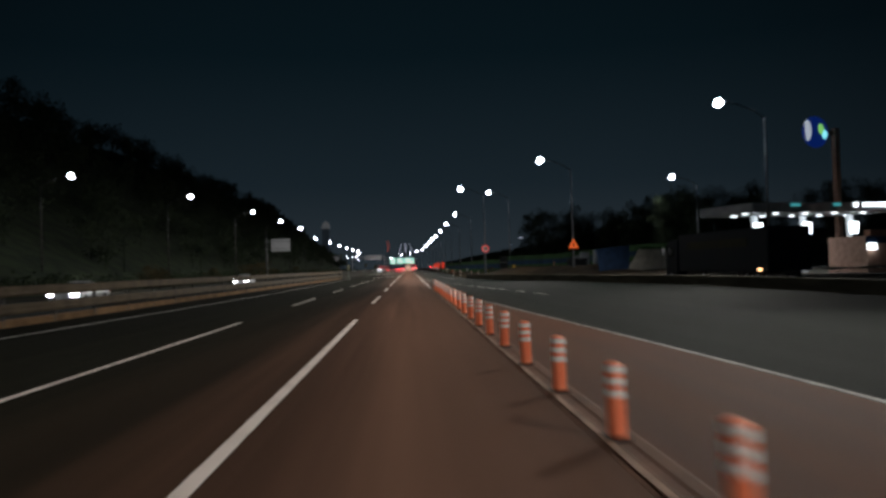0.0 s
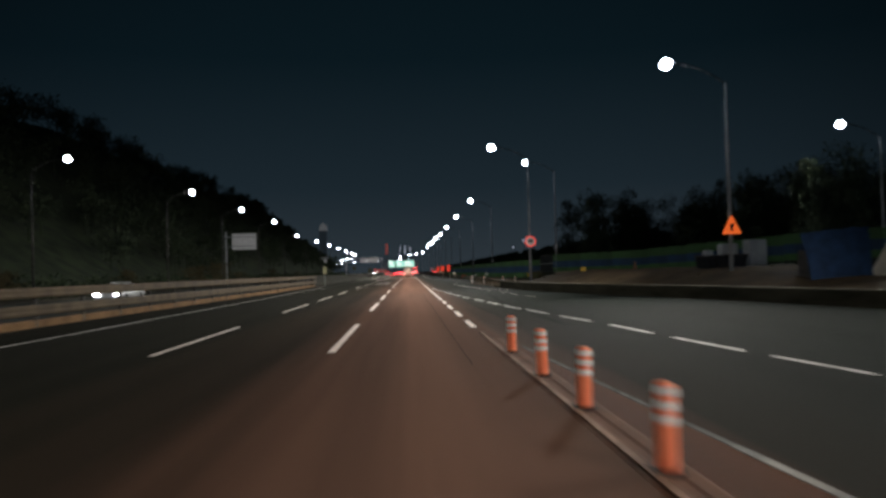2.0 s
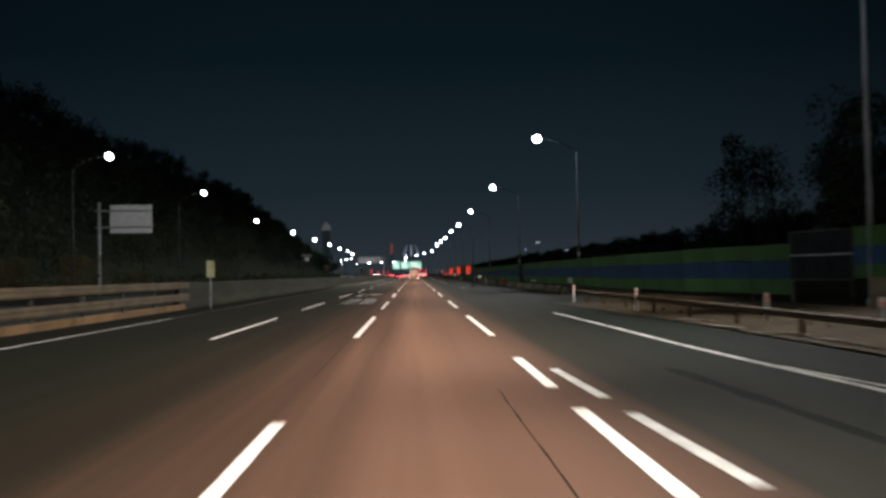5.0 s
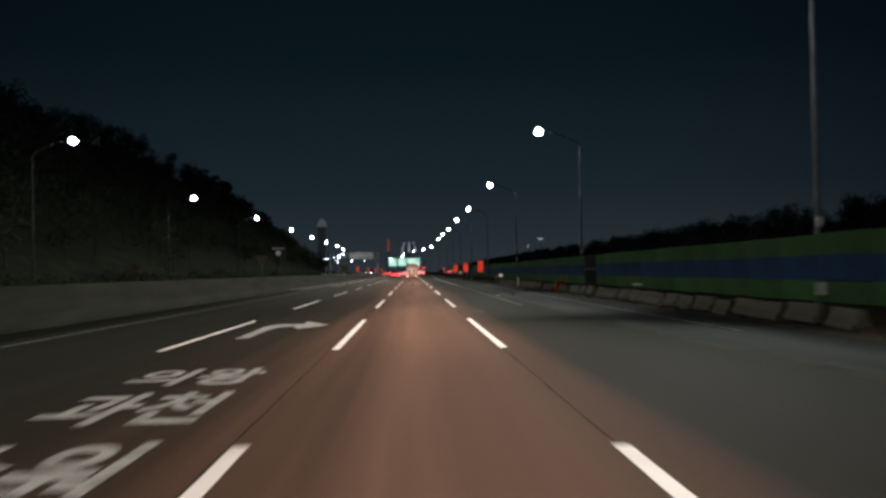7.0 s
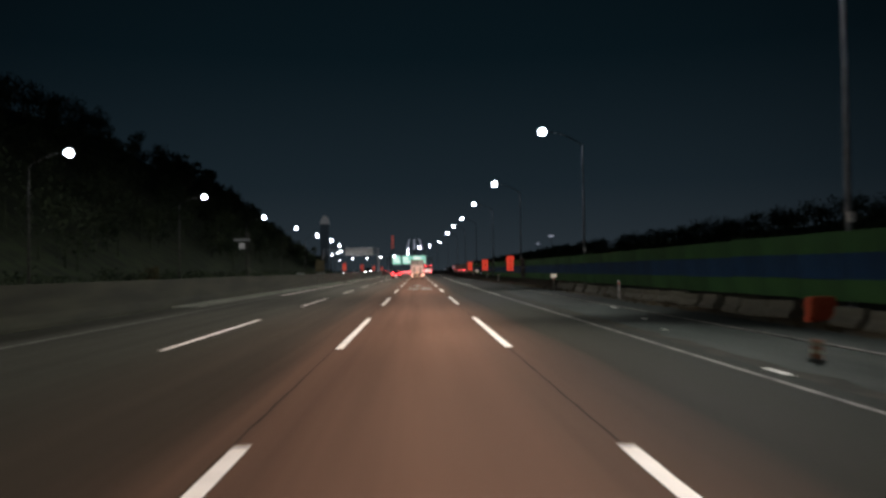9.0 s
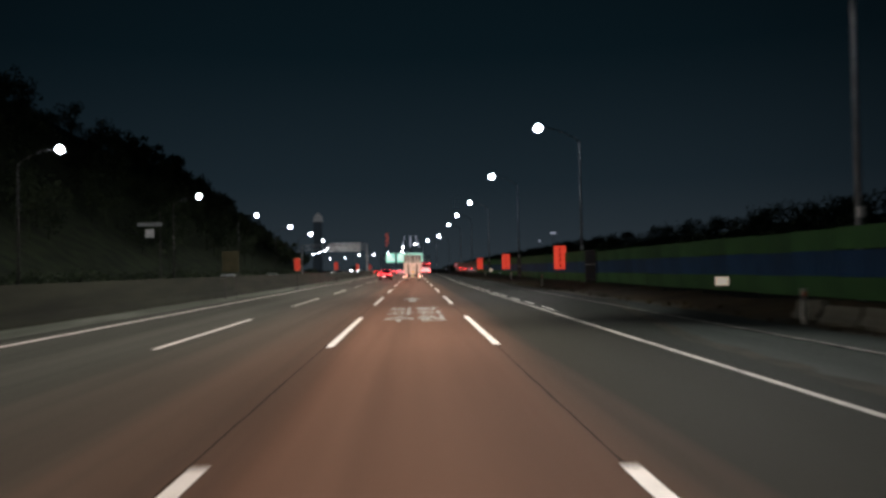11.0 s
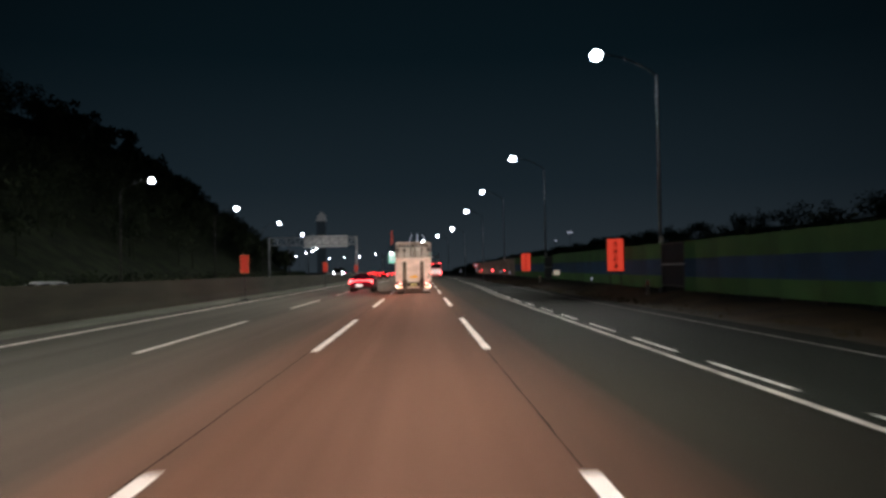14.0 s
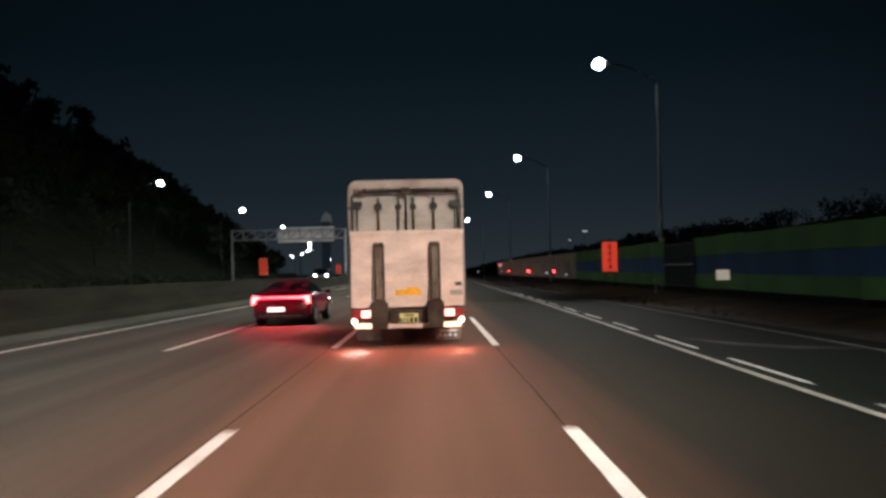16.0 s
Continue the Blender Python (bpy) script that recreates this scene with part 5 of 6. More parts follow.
def box_truck():
    t = thing("box_truck", "white box truck with a raised tail lift and lit tail lamps", "truck")
    W2, Z0, Z1, L = 1.25, 0.80, 3.62, 6.3
    prof = [(-W2, Z0), (W2, Z0), (W2, Z1 - 0.16), (W2 - 0.05, Z1 - 0.06), (W2 - 0.16, Z1), (-W2 + 0.16, Z1), (-W2 + 0.05, Z1 - 0.06), (-W2, Z1 - 0.16)]
    part("cargo_box", Soup().prism(prof, 0.10, L), M["truck_grey"], t, "grey-white ribbed cargo body", bevel=0.012)
    # rear frame: posts, header, sill
    part("rear_frame", Soup().box(-W2 + 0.05, 0.05, 2.1, 0.10, 0.14, 2.7).box(W2 - 0.05, 0.05, 2.1, 0.10, 0.14, 2.7)
         .prism([(-W2, 3.42), (W2, 3.42), (W2, Z1 - 0.16), (W2 - 0.05, Z1 - 0.06), (W2 - 0.16, Z1), (-W2 + 0.16, Z1), (-W2 + 0.05, Z1 - 0.06), (-W2, Z1 - 0.16)], -0.03, 0.12), M["truck_frame"], t, "grey-brown rear frame", bevel=0.01)
    for sx in (-1, 1):
        d = part("rear_door", Soup().box(sx * 0.575, 0.06, 2.0, 1.14, 0.06, 2.5), M["truck_door"], t, "pale rear door", bevel=0.008)
        for x in (0.16, 0.60):
            part("lock_bar", Soup().tube((sx * x, 0.005, 0.95), (sx * x, 0.005, 3.22), 0.026, 0.026, 8), M["arm_dark"], d)
            part("lock_cam", Soup().tube((sx * x, -0.03, 3.04), (sx * x, 0.03, 3.04), 0.090 if x > 0.3 else 0.066, 0.075, 14).box(sx * x, -0.015, 3.16, 0.05, 0.03, 0.14), M["steel_dark"], d)
        part("hinge", Soup().box(sx * 1.10, 0.0, 3.02, 0.26, 0.05, 0.07).box(sx * 1.17, 0.0, 2.7, 0.05, 0.06, 0.9), M["steel_dark"], t)
        part("edge_bar", Soup().box(sx * 1.165, -0.01, 2.88, 0.05, 0.06, 0.82).box(sx * 1.06, 0.015, 2.82, 0.035, 0.03, 0.60), M["steel_dark"], t, "dark upright edge bar")
        part("corner_plate", Soup().box(sx * 1.05, -0.02, 3.10, 0.22, 0.05, 0.13), M["steel_dark"], t, bevel=0.008)
    part("centre_seal", Soup().box(0, 0.02, 2.85, 0.05, 0.035, 0.95), M["rubber"], t)
    # dark strut frame under the header
    hf = Soup().box(0, -0.01, 3.30, 2.30, 0.05, 0.05).box(0, -0.02, 3.40, 0.20, 0.05, 0.12)
    for sx in (-1, 1):
        hf.tube((sx * 1.05, -0.01, 3.31), (sx * 0.9, -0.01, 3.42), 0.02, 0.02, 6).tube((sx * 0.9, -0.01, 3.40), (sx * 0.08, -0.01, 3.46), 0.022, 0.022, 6)
        hf.box(sx * 0.88, -0.02, 3.40, 0.07, 0.05, 0.09)
    part("header_frame", hf, M["arm_dark"], t, "dark steel strut frame")
    # tail lift platform
    lift = part("tail_lift", Soup().box(0, -0.10, 1.65, 2.42, 0.06, 1.58), M["truck_white"], t, "raised scuffed white tail lift platform, pink lamp glow in its colour", bevel=0.012)
    part("lift_lip", Soup().box(0, -0.11, 2.47, 2.46, 0.10, 0.10), M["truck_white"], lift, bevel=0.015)
    for k in range(5):
        part("lift_rib", Soup().box(0, -0.133, 1.02 + 0.29 * k, 2.36, 0.010, 0.012), M["truck_white"], lift)
    for sx in (-1, 1):
        part("lift_arm", Soup().prism([(sx * 0.60 - 0.12, 0.72), (sx * 0.60 + 0.12, 0.72), (sx * 0.60 + 0.115, 2.20), (sx * 0.60 + 0.10, 2.26), (sx * 0.60 - 0.10, 2.26), (sx * 0.60 - 0.115, 2.20)], -0.20, -0.125), M["arm_dark"], lift, "dark lift arm", bevel=0.015)
        part("arm_face", Soup().prism([(sx * 0.60 - 0.07, 1.02), (sx * 0.60 + 0.07, 1.02), (sx * 0.60 + 0.065, 2.16), (sx * 0.60 - 0.065, 2.16)], -0.212, -0.195), M["arm_metal"], lift, "worn brown face of the lift arm", bevel=0.006)
        part("lift_bracket", Soup().prism([(sx * 0.60 - 0.17, 0.42), (sx * 0.60 + 0.17, 0.42), (sx * 0.60 + 0.19, 0.95), (sx * 0.60 + 0.08, 1.05), (sx * 0.60 - 0.08, 1.05), (sx * 0.60 - 0.19, 0.95)], -0.24, -0.06), M["arm_dark"], t, bevel=0.015)
    part("amber_label", Soup().box(0.02, -0.134, 1.18, 0.56, 0.006, 0.12).box(0.10, -0.134, 1.26, 0.24, 0.006, 0.06), M["sticker"], lift, "faded amber lettering bars")
    part("grey_label", Soup().box(1.05, -0.134, 1.16, 0.26, 0.006, 0.10), M["truck_frame"], lift)
    part("dark_label", Soup().box(1.10, -0.134, 1.34, 0.15, 0.006, 0.09), M["ink"], lift)
    # chassis, bumper, lamps
    part("chassis", Soup().box(-0.42, 3.9, 0.66, 0.10, 7.4, 0.24).box(0.42, 3.9, 0.66, 0.10, 7.4, 0.24).box(0, 0.3, 0.70, 2.2, 0.12, 0.14), M["steel_dark"], t)
    part("bumper_beam", Soup().box(0, -0.02, 0.46, 2.30, 0.12, 0.11), M["truck_white"], t, bevel=0.015)
    for sx in (-1, 1):
        part("bumper_lamp", Soup().prism([(sx * 0.60, 0.42), (sx * 1.14, 0.43), (sx * 1.16, 0.53), (sx * 0.60, 0.52)], -0.11, -0.085), M["strip"], t, "glowing strip lamp")
        tl = part("tail_lamp", Soup().box(sx * 0.98, -0.05, 0.73, 0.44, 0.08, 0.20), M["red_paint"], t, bevel=0.015)
        part("lamp_glow", Soup().box(sx * 0.90, -0.095, 0.73, 0.20, 0.02, 0.15), M["brake_white"], tl, "glaring lit brake lamp", bevel=0.008)
        part("marker_lamp", Soup().ball((sx * 1.15, -0.10, 0.57), 0.06, 0.05, 0.06, 10, 6), M["marker"], t, "small bright marker lamp")
        part("mud_flap", Soup().box(sx * 0.88, 0.55, 0.34, 0.56, 0.02, 0.46), M["flap"], t)
        part("side_guard", Soup().box(sx * 1.16, 3.4, 0.55, 0.04, 2.4, 0.30), M["steel"], t)
        for x in (0.80, 1.06):
            wheel(t, sx * x, 1.75, 0.42, 0.22)
        wheel(t, sx * 1.0, 6.2, 0.42, 0.24)
    part("flap_mark", Soup().box(0.88, 0.53, 0.30, 0.4, 0.012, 0.05).box(0.70, 0.53, 0.20, 0.06, 0.012, 0.05).box(0.80, 0.53, 0.20, 0.06, 0.012, 0.05).box(0.92, 0.53, 0.20, 0.06, 0.012, 0.05).box(1.04, 0.53, 0.20, 0.06, 0.012, 0.05), M["white_band"], t)
    pl = part("number_plate", Soup().box(0.02, -0.10, 0.63, 0.40, 0.015, 0.20), M["plate_yellow"], t, "yellow number plate", bevel=0.004)
    part("plate_bar", Soup().box(-0.15, -0.112, 0.59, 0.05, 0.006, 0.07).box(-0.075, -0.112, 0.59, 0.025, 0.006, 0.11).box(-0.005, -0.112, 0.59, 0.025, 0.006, 0.11).box(0.075, -0.112, 0.59, 0.06, 0.006, 0.11).box(0.165, -0.112, 0.59, 0.06, 0.006, 0.11).box(0.02, -0.112, 0.69, 0.20, 0.006, 0.03), M["ink"], pl)
    part("plate_holder", Soup().box(0.0, -0.06, 0.66, 0.78, 0.05, 0.30), M["arm_dark"], t, bevel=0.01)
    # cab
    cab = part("cab", Soup().prism([(6.45, 0.55), (8.05, 0.55), (8.10, 1.25), (7.85, 2.30), (7.55, 2.45), (6.45, 2.45)], -1.05, 1.05, pose(0, 0, 0, 0, 0, 90) @ Matrix.Diagonal((1, -1, 1, 1))), M["truck_white"], t, "white truck cab", bevel=0.04)
    for sx in (-1, 1):
        part("mirror", Soup().box(sx * 1.32, 7.7, 1.9, 0.20, 0.12, 0.42).tube((sx * 1.05, 7.75, 2.1), (sx * 1.3, 7.7, 2.0), 0.015, 0.015, 6), M["steel_dark"], cab)
        part("side_window", Soup().box(sx * 1.056, 7.2, 1.85, 0.012, 0.9, 0.6), M["glass"], cab)
    return t


truck = box_truck()
truck.matrix_basis = pose(1.62, 348.25, 0, 0, 0, 0.6)
for x, c, w in ((-0.98, (0.95, 0.97, 1.0), 330), (0.98, (1.0, 0.60, 0.36), 190)):
    d = bpy.data.lights.new("truck_light", "SPOT")
    d.energy, d.color, d.spot_size, d.spot_blend, d.shadow_soft_size = w, c, radians(46), 0.9, 0.05
    ob = new("truck_light", d)
    ob.matrix_world = look((1.62 + x, 347.70, 0.30), (1.66 + 1.08 * x, 347.20, 0.0))
# the lit brake lamps redden the road behind the truck
for x in (-0.9, 0.9):
    d = bpy.data.lights.new("truck_brake_light", "AREA")
    d.energy, d.color, d.shape, d.size, d.size_y = 90, (1.0, 0.20, 0.14), "RECTANGLE", 0.30, 0.14
    ob = new("truck_brake_light", d)
    ob.matrix_world = look((1.62 + x, 348.08, 0.73), (1.62 + x, 342.0, 0.2))

# ---------------- cars ----------------
def loft(sections, ring):
    s, k = Soup(), None
    rows = []
    for sec in sections:
        half = ring(*sec[1:])
        full = [(x, sec[0], z) for x, z in half] + [(-x, sec[0], z) for x, z in half[-2:0:-1]]
        rows.append(full)
    k = len(rows[0])
    vs = [p for r in rows for p in r]
    fs = [(i * k + j, i * k + (j + 1) % k, (i + 1) * k + (j + 1) % k, (i + 1) * k + j) for i in range(len(rows) - 1) for j in range(k)]
    fs += [tuple(range(k - 1, -1, -1)), tuple(range(len(vs) - k, len(vs)))]
    return s.add(vs, fs)


def car_ring(w, zb, zr, wr, z0=0.24):
    return [(0, z0), (w * 0.86, z0), (w * 0.97, z0 + 0.12), (w, (z0 + zb) / 2), (w * 0.985, zb - 0.10), (w * 0.93, zb), (wr, zr - 0.06), (wr * 0.82, zr - 0.01), (0, zr)]


SEDAN = [(0.00, 0.84, 0.93, 0.95, 0.70), (0.06, 0.90, 1.00, 1.02, 0.74), (0.25, 0.925, 1.03, 1.06, 0.72), (0.75, 0.935, 1.03, 1.20, 0.66), (1.35, 0.94, 1.02, 1.37, 0.60), (2.0, 0.94, 1.00, 1.45, 0.575),
         (2.6, 0.94, 0.98, 1.44, 0.58), (3.0, 0.94, 0.97, 1.36, 0.60), (3.55, 0.935, 0.95, 1.02, 0.74), (4.2, 0.925, 0.88, 0.92, 0.70), (4.7, 0.89, 0.74, 0.78, 0.62), (4.92, 0.80, 0.58, 0.62, 0.55)]


def car_glass(sections, a, b, side, off=0.006):
    """The panes of one side laid just over the cabin."""
    s = Soup()
    rows = [q for q in sections if a <= q[0] <= b]
    for sx in (side,):
        pts = []
        for y, w, zb, zr, wr in rows:
            lo, hi = Vector((w * 0.93, zb)), Vector((wr, zr - 0.06))
            p, q = lo.lerp(hi, 0.08), lo.lerp(hi, 0.90)
            pts.append(((sx * (p.x + off), y, p.y + off), (sx * (q.x + off), y, q.y + off), (sx * (p.x - 0.02), y, p.y), (sx * (q.x - 0.02), y, q.y)))
        vs = [v for r in pts for v in r]
        for i in range(len(pts) - 1):
            o = 4 * i
            if rows[i + 1][3] - rows[i + 1][2] < 0.05 or rows[i][3] - rows[i][2] < 0.05:
                continue
            s.add([vs[o + j] for j in range(8)], [(0, 1, 5, 4), (2, 6, 7, 3), (0, 4, 6, 2), (1, 3, 7, 5), (0, 2, 3, 1), (4, 5, 7, 6)])
    return s


def end_glass(sections, i, j, off=0.008):
    s = Soup()
    (ya, wa, zba, za, wra), (yb, wb, zbb, zb, wrb) = sections[i], sections[j]
    p = [(-wra * 0.86, ya, za - 0.01 + off), (wra * 0.86, ya, za - 0.01 + off), (wrb * 0.84, yb, zb - 0.01 + off), (-wrb * 0.84, yb, zb - 0.01 + off)]
    return s.add(p + [(x, y, z - 0.03) for x, y, z in p], [(0, 1, 2, 3), (7, 6, 5, 4), (0, 4, 5, 1), (1, 5, 6, 2), (2, 6, 7, 3), (3, 7, 4, 0)])


def sedan(label, paint, bar, at=None, plate=True, group="", braking=True):
    t = thing("car", label, "car", at, group)
    body = part("body", loft(SEDAN, car_ring), paint, t, smooth=True)
    for side in (-1, 1):
        part("side_glass", car_glass(SEDAN, 0.75, 3.55, side), M["glass"], t)
    part("rear_glass", end_glass(SEDAN, 3, 4), M["glass"], t)
    part("windscreen", end_glass(SEDAN, 8, 7), M["glass"], t)
    for sx in (-1, 1):
        wheel(t, sx * 0.83, 0.98, 0.345, 0.24)
        wheel(t, sx * 0.83, 3.92, 0.345, 0.24)
        part("mirror", Soup().ball((sx * 1.04, 3.15, 1.02), 0.11, 0.07, 0.075, 10, 6).tube((sx * 0.9, 3.2, 0.98), (sx * 1.0, 3.17, 1.0), 0.02, 0.02, 6), paint, t, smooth=True)
        part("head_lamp", Soup().prism([(sx * 0.46, 0.60), (sx * 0.80, 0.63), (sx * 0.84, 0.74), (sx * 0.50, 0.72)], 4.74, 4.95), M["head"], t, bevel=0.015)
        part("tail_lamp", Soup().prism([(sx * 0.70, 0.875), (sx * 0.77, 0.855), (sx * 0.83, 0.71), (sx * 0.93, 0.72), (sx * 0.895, 0.93), (sx * 0.85, 0.965), (sx * 0.66, 0.935)], -0.045, 0.10), M["tail_hot"] if bar else (M["tail"] if braking else M["red_paint"]), t, "lit tail lamp" if braking else "unlit tail lamp")
    if not bar and braking:
        part("high_brake_lamp", Soup().box(0, 0.70, 1.24, 0.50, 0.04, 0.05), M["tail"], t, "lit high brake lamp", bevel=0.008)
    if bar:
        part("light_bar", Soup().box(0, 0.0, 0.905, 1.44, 0.07, 0.045), M["tail_hot"], t, "lit full-width light bar", bevel=0.01)
        part("bar_lens", Soup().box(0, 0.0, 0.90, 1.62, 0.05, 0.11), M["tail_lens"], t, "red lens round the light bar", bevel=0.01)
    part("bumper", Soup().prism([(-0.80, 0.26), (0.80, 0.26), (0.86, 0.36), (0.80, 0.42), (-0.80, 0.42), (-0.86, 0.36)], -0.03, 0.10), M["steel_dark"], t, bevel=0.02)
    part("bumper_trim", Soup().box(0, -0.035, 0.33, 1.36, 0.02, 0.03), M["steel"], t)
    if plate:
        part("number_plate", Soup().box(-0.16, -0.02, 0.53, 0.52, 0.05, 0.13), M["plate_white"], t, "glaring lit number plate", bevel=0.004)
    return t


sedan("black fastback sedan, tail-lamp red painted into it, lit full-width tail lamps", M["tail_glow_red"], True, pose(-2.62, 356.6, 0, 0, 0, -1.5))
far_cars = []
for paint, lab in ((M["white_paint"], "white sedan with lit tail lamps in the queue"), (M["silver_paint"], "silver sedan with lit tail lamps in the queue"), (M["black_paint"], "black sedan with lit tail lamps in the queue")):
    far_cars.append(sedan(lab, paint, False, None, False, "cars in the queue ahead"))
spots = [(1.8, 440), (5.2, 660), (-1.9, 720), (-1.9, 462), (-5.7, 470), (-2.0, 492), (-5.6, 505), (1.8, 508), (-1.9, 530), (5.2, 536), (1.7, 548), (-5.6, 556), (5.3, 572), (-1.9, 580), (1.8, 596), (-5.6, 604), (5.2, 622), (1.7, 640), (-1.9, 650), (-5.7, 676), (5.3, 690), (1.8, 705)]
for i, (x, y) in enumerate(spots):
    m = pose(x + bend(y) + rng.uniform(-0.25, 0.25), y, 0, 0, 0, rng.uniform(-1, 1))
    if i < 3:
        far_cars[i].matrix_basis = m
    else:
        copy_thing(far_cars[(i * 2) % 3], m)
for x, y, w in ((-2.62, 356.6, 260),):
    d = bpy.data.lights.new("tail_light", "AREA")
    d.energy, d.color, d.shape, d.size, d.size_y = w, (1.0, 0.07, 0.09), "RECTANGLE", 1.5, 0.12
    ob = new("tail_light", d)
    ob.matrix_world = look((x, y - 0.12, 0.90), (x, y - 6.0, 0.1))
first_on = sedan("oncoming silver car with glaring headlights", M["silver_paint"], False, pose(-17.7, 101.9, -0.02, 0, 0, 180), False, "oncoming cars beyond the median", False)
for x, y in ((-17.9, 52.9), (-14.9, 308.0), (-14.9, 331.0), (-14.0, 456.0), (-18.2, 480.0), (-14.9, 520.0), (-18.2, 610.0), (-15.0, 700.0)):
    copy_thing(first_on, pose(x + bend(y), y, -0.02, 0, 0, 180))

van = thing("van", "oncoming dark van with glaring high-set headlights", "van", pose(-14.1, 459.0, -0.02, 0, 0, 180))
part("body", Soup().prism(rounded(2.0, 2.2, 0.22), 0, 5.0), M["black_paint"], van, bevel=0.03).matrix_basis = pose(0, 0, 1.45)
part("windscreen", Soup().prism([(-0.82, 1.75), (0.82, 1.75), (0.74, 2.38), (-0.74, 2.38)], 4.98, 5.03), M["glass"], van)
for sx in (-1, 1):
    part("head_lamp", Soup().box(sx * 0.86, 5.02, 1.44, 0.24, 0.10, 0.20), M["head"], van, "glaring headlight", bevel=0.02)
    for yy in (0.9, 4.1):
        wheel(van, sx * 0.88, yy, 0.34, 0.22)

bus = thing("coach", "red and white coach with rows of lit tail lamps", "bus", pose(5.3, 470.0, 0))
part("body", Soup().prism(rounded(2.5, 2.9, 0.18), 0, 11.5), M["red_paint"], bus, bevel=0.02).matrix_basis = pose(0, 0, 1.85)
part("rear_window", Soup().box(0, -0.02, 2.55, 2.0, 0.04, 0.8), M["glass"], bus)
part("rear_panel", Soup().box(0, -0.02, 1.35, 2.1, 0.05, 1.1), M["white_paint"], bus)
for sx in (-1, 1):
    part("tail_lamp", Soup().box(sx * 1.02, -0.03, 1.1, 0.28, 0.06, 0.55), M["tail_hot"], bus, "lit tail lamp")
    part("roof_lamp", Soup().box(sx * 0.9, -0.03, 3.12, 0.35, 0.06, 0.10), M["tail"], bus, "lit roof lamp")
    for yy in (2.6, 9.2):
        wheel(bus, sx * 1.05, yy, 0.5, 0.3)

# ---------------- service station by the ramp ----------------
st = thing("service_canopy", "white service station canopy with bright lights", "canopy", pose(43.5, 86.0, -0.06, 0, 0, 14))
part("roof_slab", Soup().box(0, 0, 6.6, 19.0, 9.0, 0.9), M["station_white"], st, bevel=0.05)
part("soffit", Soup().box(0, 0, 6.12, 18.6, 8.6, 0.06), M["station_white"], st)
for x in (-6.0, 0.0, 6.0):
    part("column", Soup().box(x, 0, 3.0, 0.5, 0.5, 6.1), M["station_white"], st, bevel=0.03)
    part("pump_sign", Soup().box(x, -0.6, 4.6, 1.0, 0.2, 1.2), M["station_light"], st, "lit pump sign")
for i in range(5):
    for j in (-2.6, 1.5):
        part("downlight", Soup().box(-8.0 + 3.6 * i + 0.4 * j, j, 6.05, 0.42, 0.42, 0.10), M["station_light"], st, "bright downlight")
part("fascia_lettering", Soup().box(5.4, -4.55, 6.75, 3.6, 0.10, 0.36).box(2.7, -4.55, 6.75, 0.5, 0.10, 0.4), M["station_light"], st, "lit white lettering bars")
part("teal_mark", Soup().box(-4.6, -4.55, 6.8, 1.1, 0.08, 0.3).box(0.4, -4.55, 6.8, 0.9, 0.08, 0.3), M["teal"], st, "small teal marks")
d = bpy.data.lights.new("canopy_lamp", "AREA")
d.energy, d.color, d.shape, d.size, d.size_y = 1500, (0.90, 0.96, 1.0), "RECTANGLE", 16.0, 7.0
new("canopy_lamp", d).matrix_world = pose(43.5, 86.0, 5.90, 0, 0, 14)
kiosk = thing("station_kiosk", "low lit service station kiosk", "building", pose(49.0, 79.0, -0.06, 0, 0, 14))
part("wall", Soup().box(0, 0, 1.7, 11.0, 5.0, 3.4), M["rust_pole"], kiosk, bevel=0.04)
part("fascia", Soup().box(0, -2.55, 3.1, 11.2, 0.3, 0.8), M["tarp_blue"], kiosk)
part("awning", Soup().prism([(-5.8, 3.35), (5.8, 3.35), (5.8, 3.95), (-5.8, 3.95)], -3.3, -2.5), M["salmon_panel"], kiosk, "salmon awning band", bevel=0.03)
part("lamp_box", Soup().box(-5.2, -2.75, 2.4, 0.9, 0.2, 0.6), M["station_light"], kiosk, "lit box sign")
pole_sign = thing("station_sign", "round blue, green and white lit sign on a salmon pole", "sign", pose(54.5, 101.2, -0.06, 0, 0, 20))
part("pole", Soup().prism(rounded(0.80, 0.66, 0.10), 0, 17.6, pose(1.45, 0.2, 0, 90) @ Matrix.Diagonal((1, 1, -1, 1))), M["rust_pole"], pole_sign)
part("bracket", Soup().box(0.1, 0.2, 17.0, 1.8, 0.5, 0.5), M["rust_pole"], pole_sign, bevel=0.04)
part("disc", Soup().ball((-2.1, 0, 17.0), 2.04, 0.60, 1.95, 32, 16), M["logo_blue"], pole_sign, "blue lit disc", smooth=True)
# glowing crescent paints a highlight on the disc's left side
part("rim_glint", Soup().ball((-3.45, -0.10, 17.1), 0.56, 0.44, 1.35, 16, 10), M["logo_white"], pole_sign, "glowing white crescent standing in for the disc's gloss", smooth=True)
part("mark", Soup().ball((-1.75, -0.34, 17.25), 0.66, 0.36, 0.85, 16, 10), M["logo_green"], pole_sign, "green lit mark", smooth=True)
part("mark", Soup().ball((-1.15, -0.36, 16.7), 0.55, 0.36, 0.62, 16, 10), M["logo_cyan"], pole_sign, "pale cyan lit mark", smooth=True)

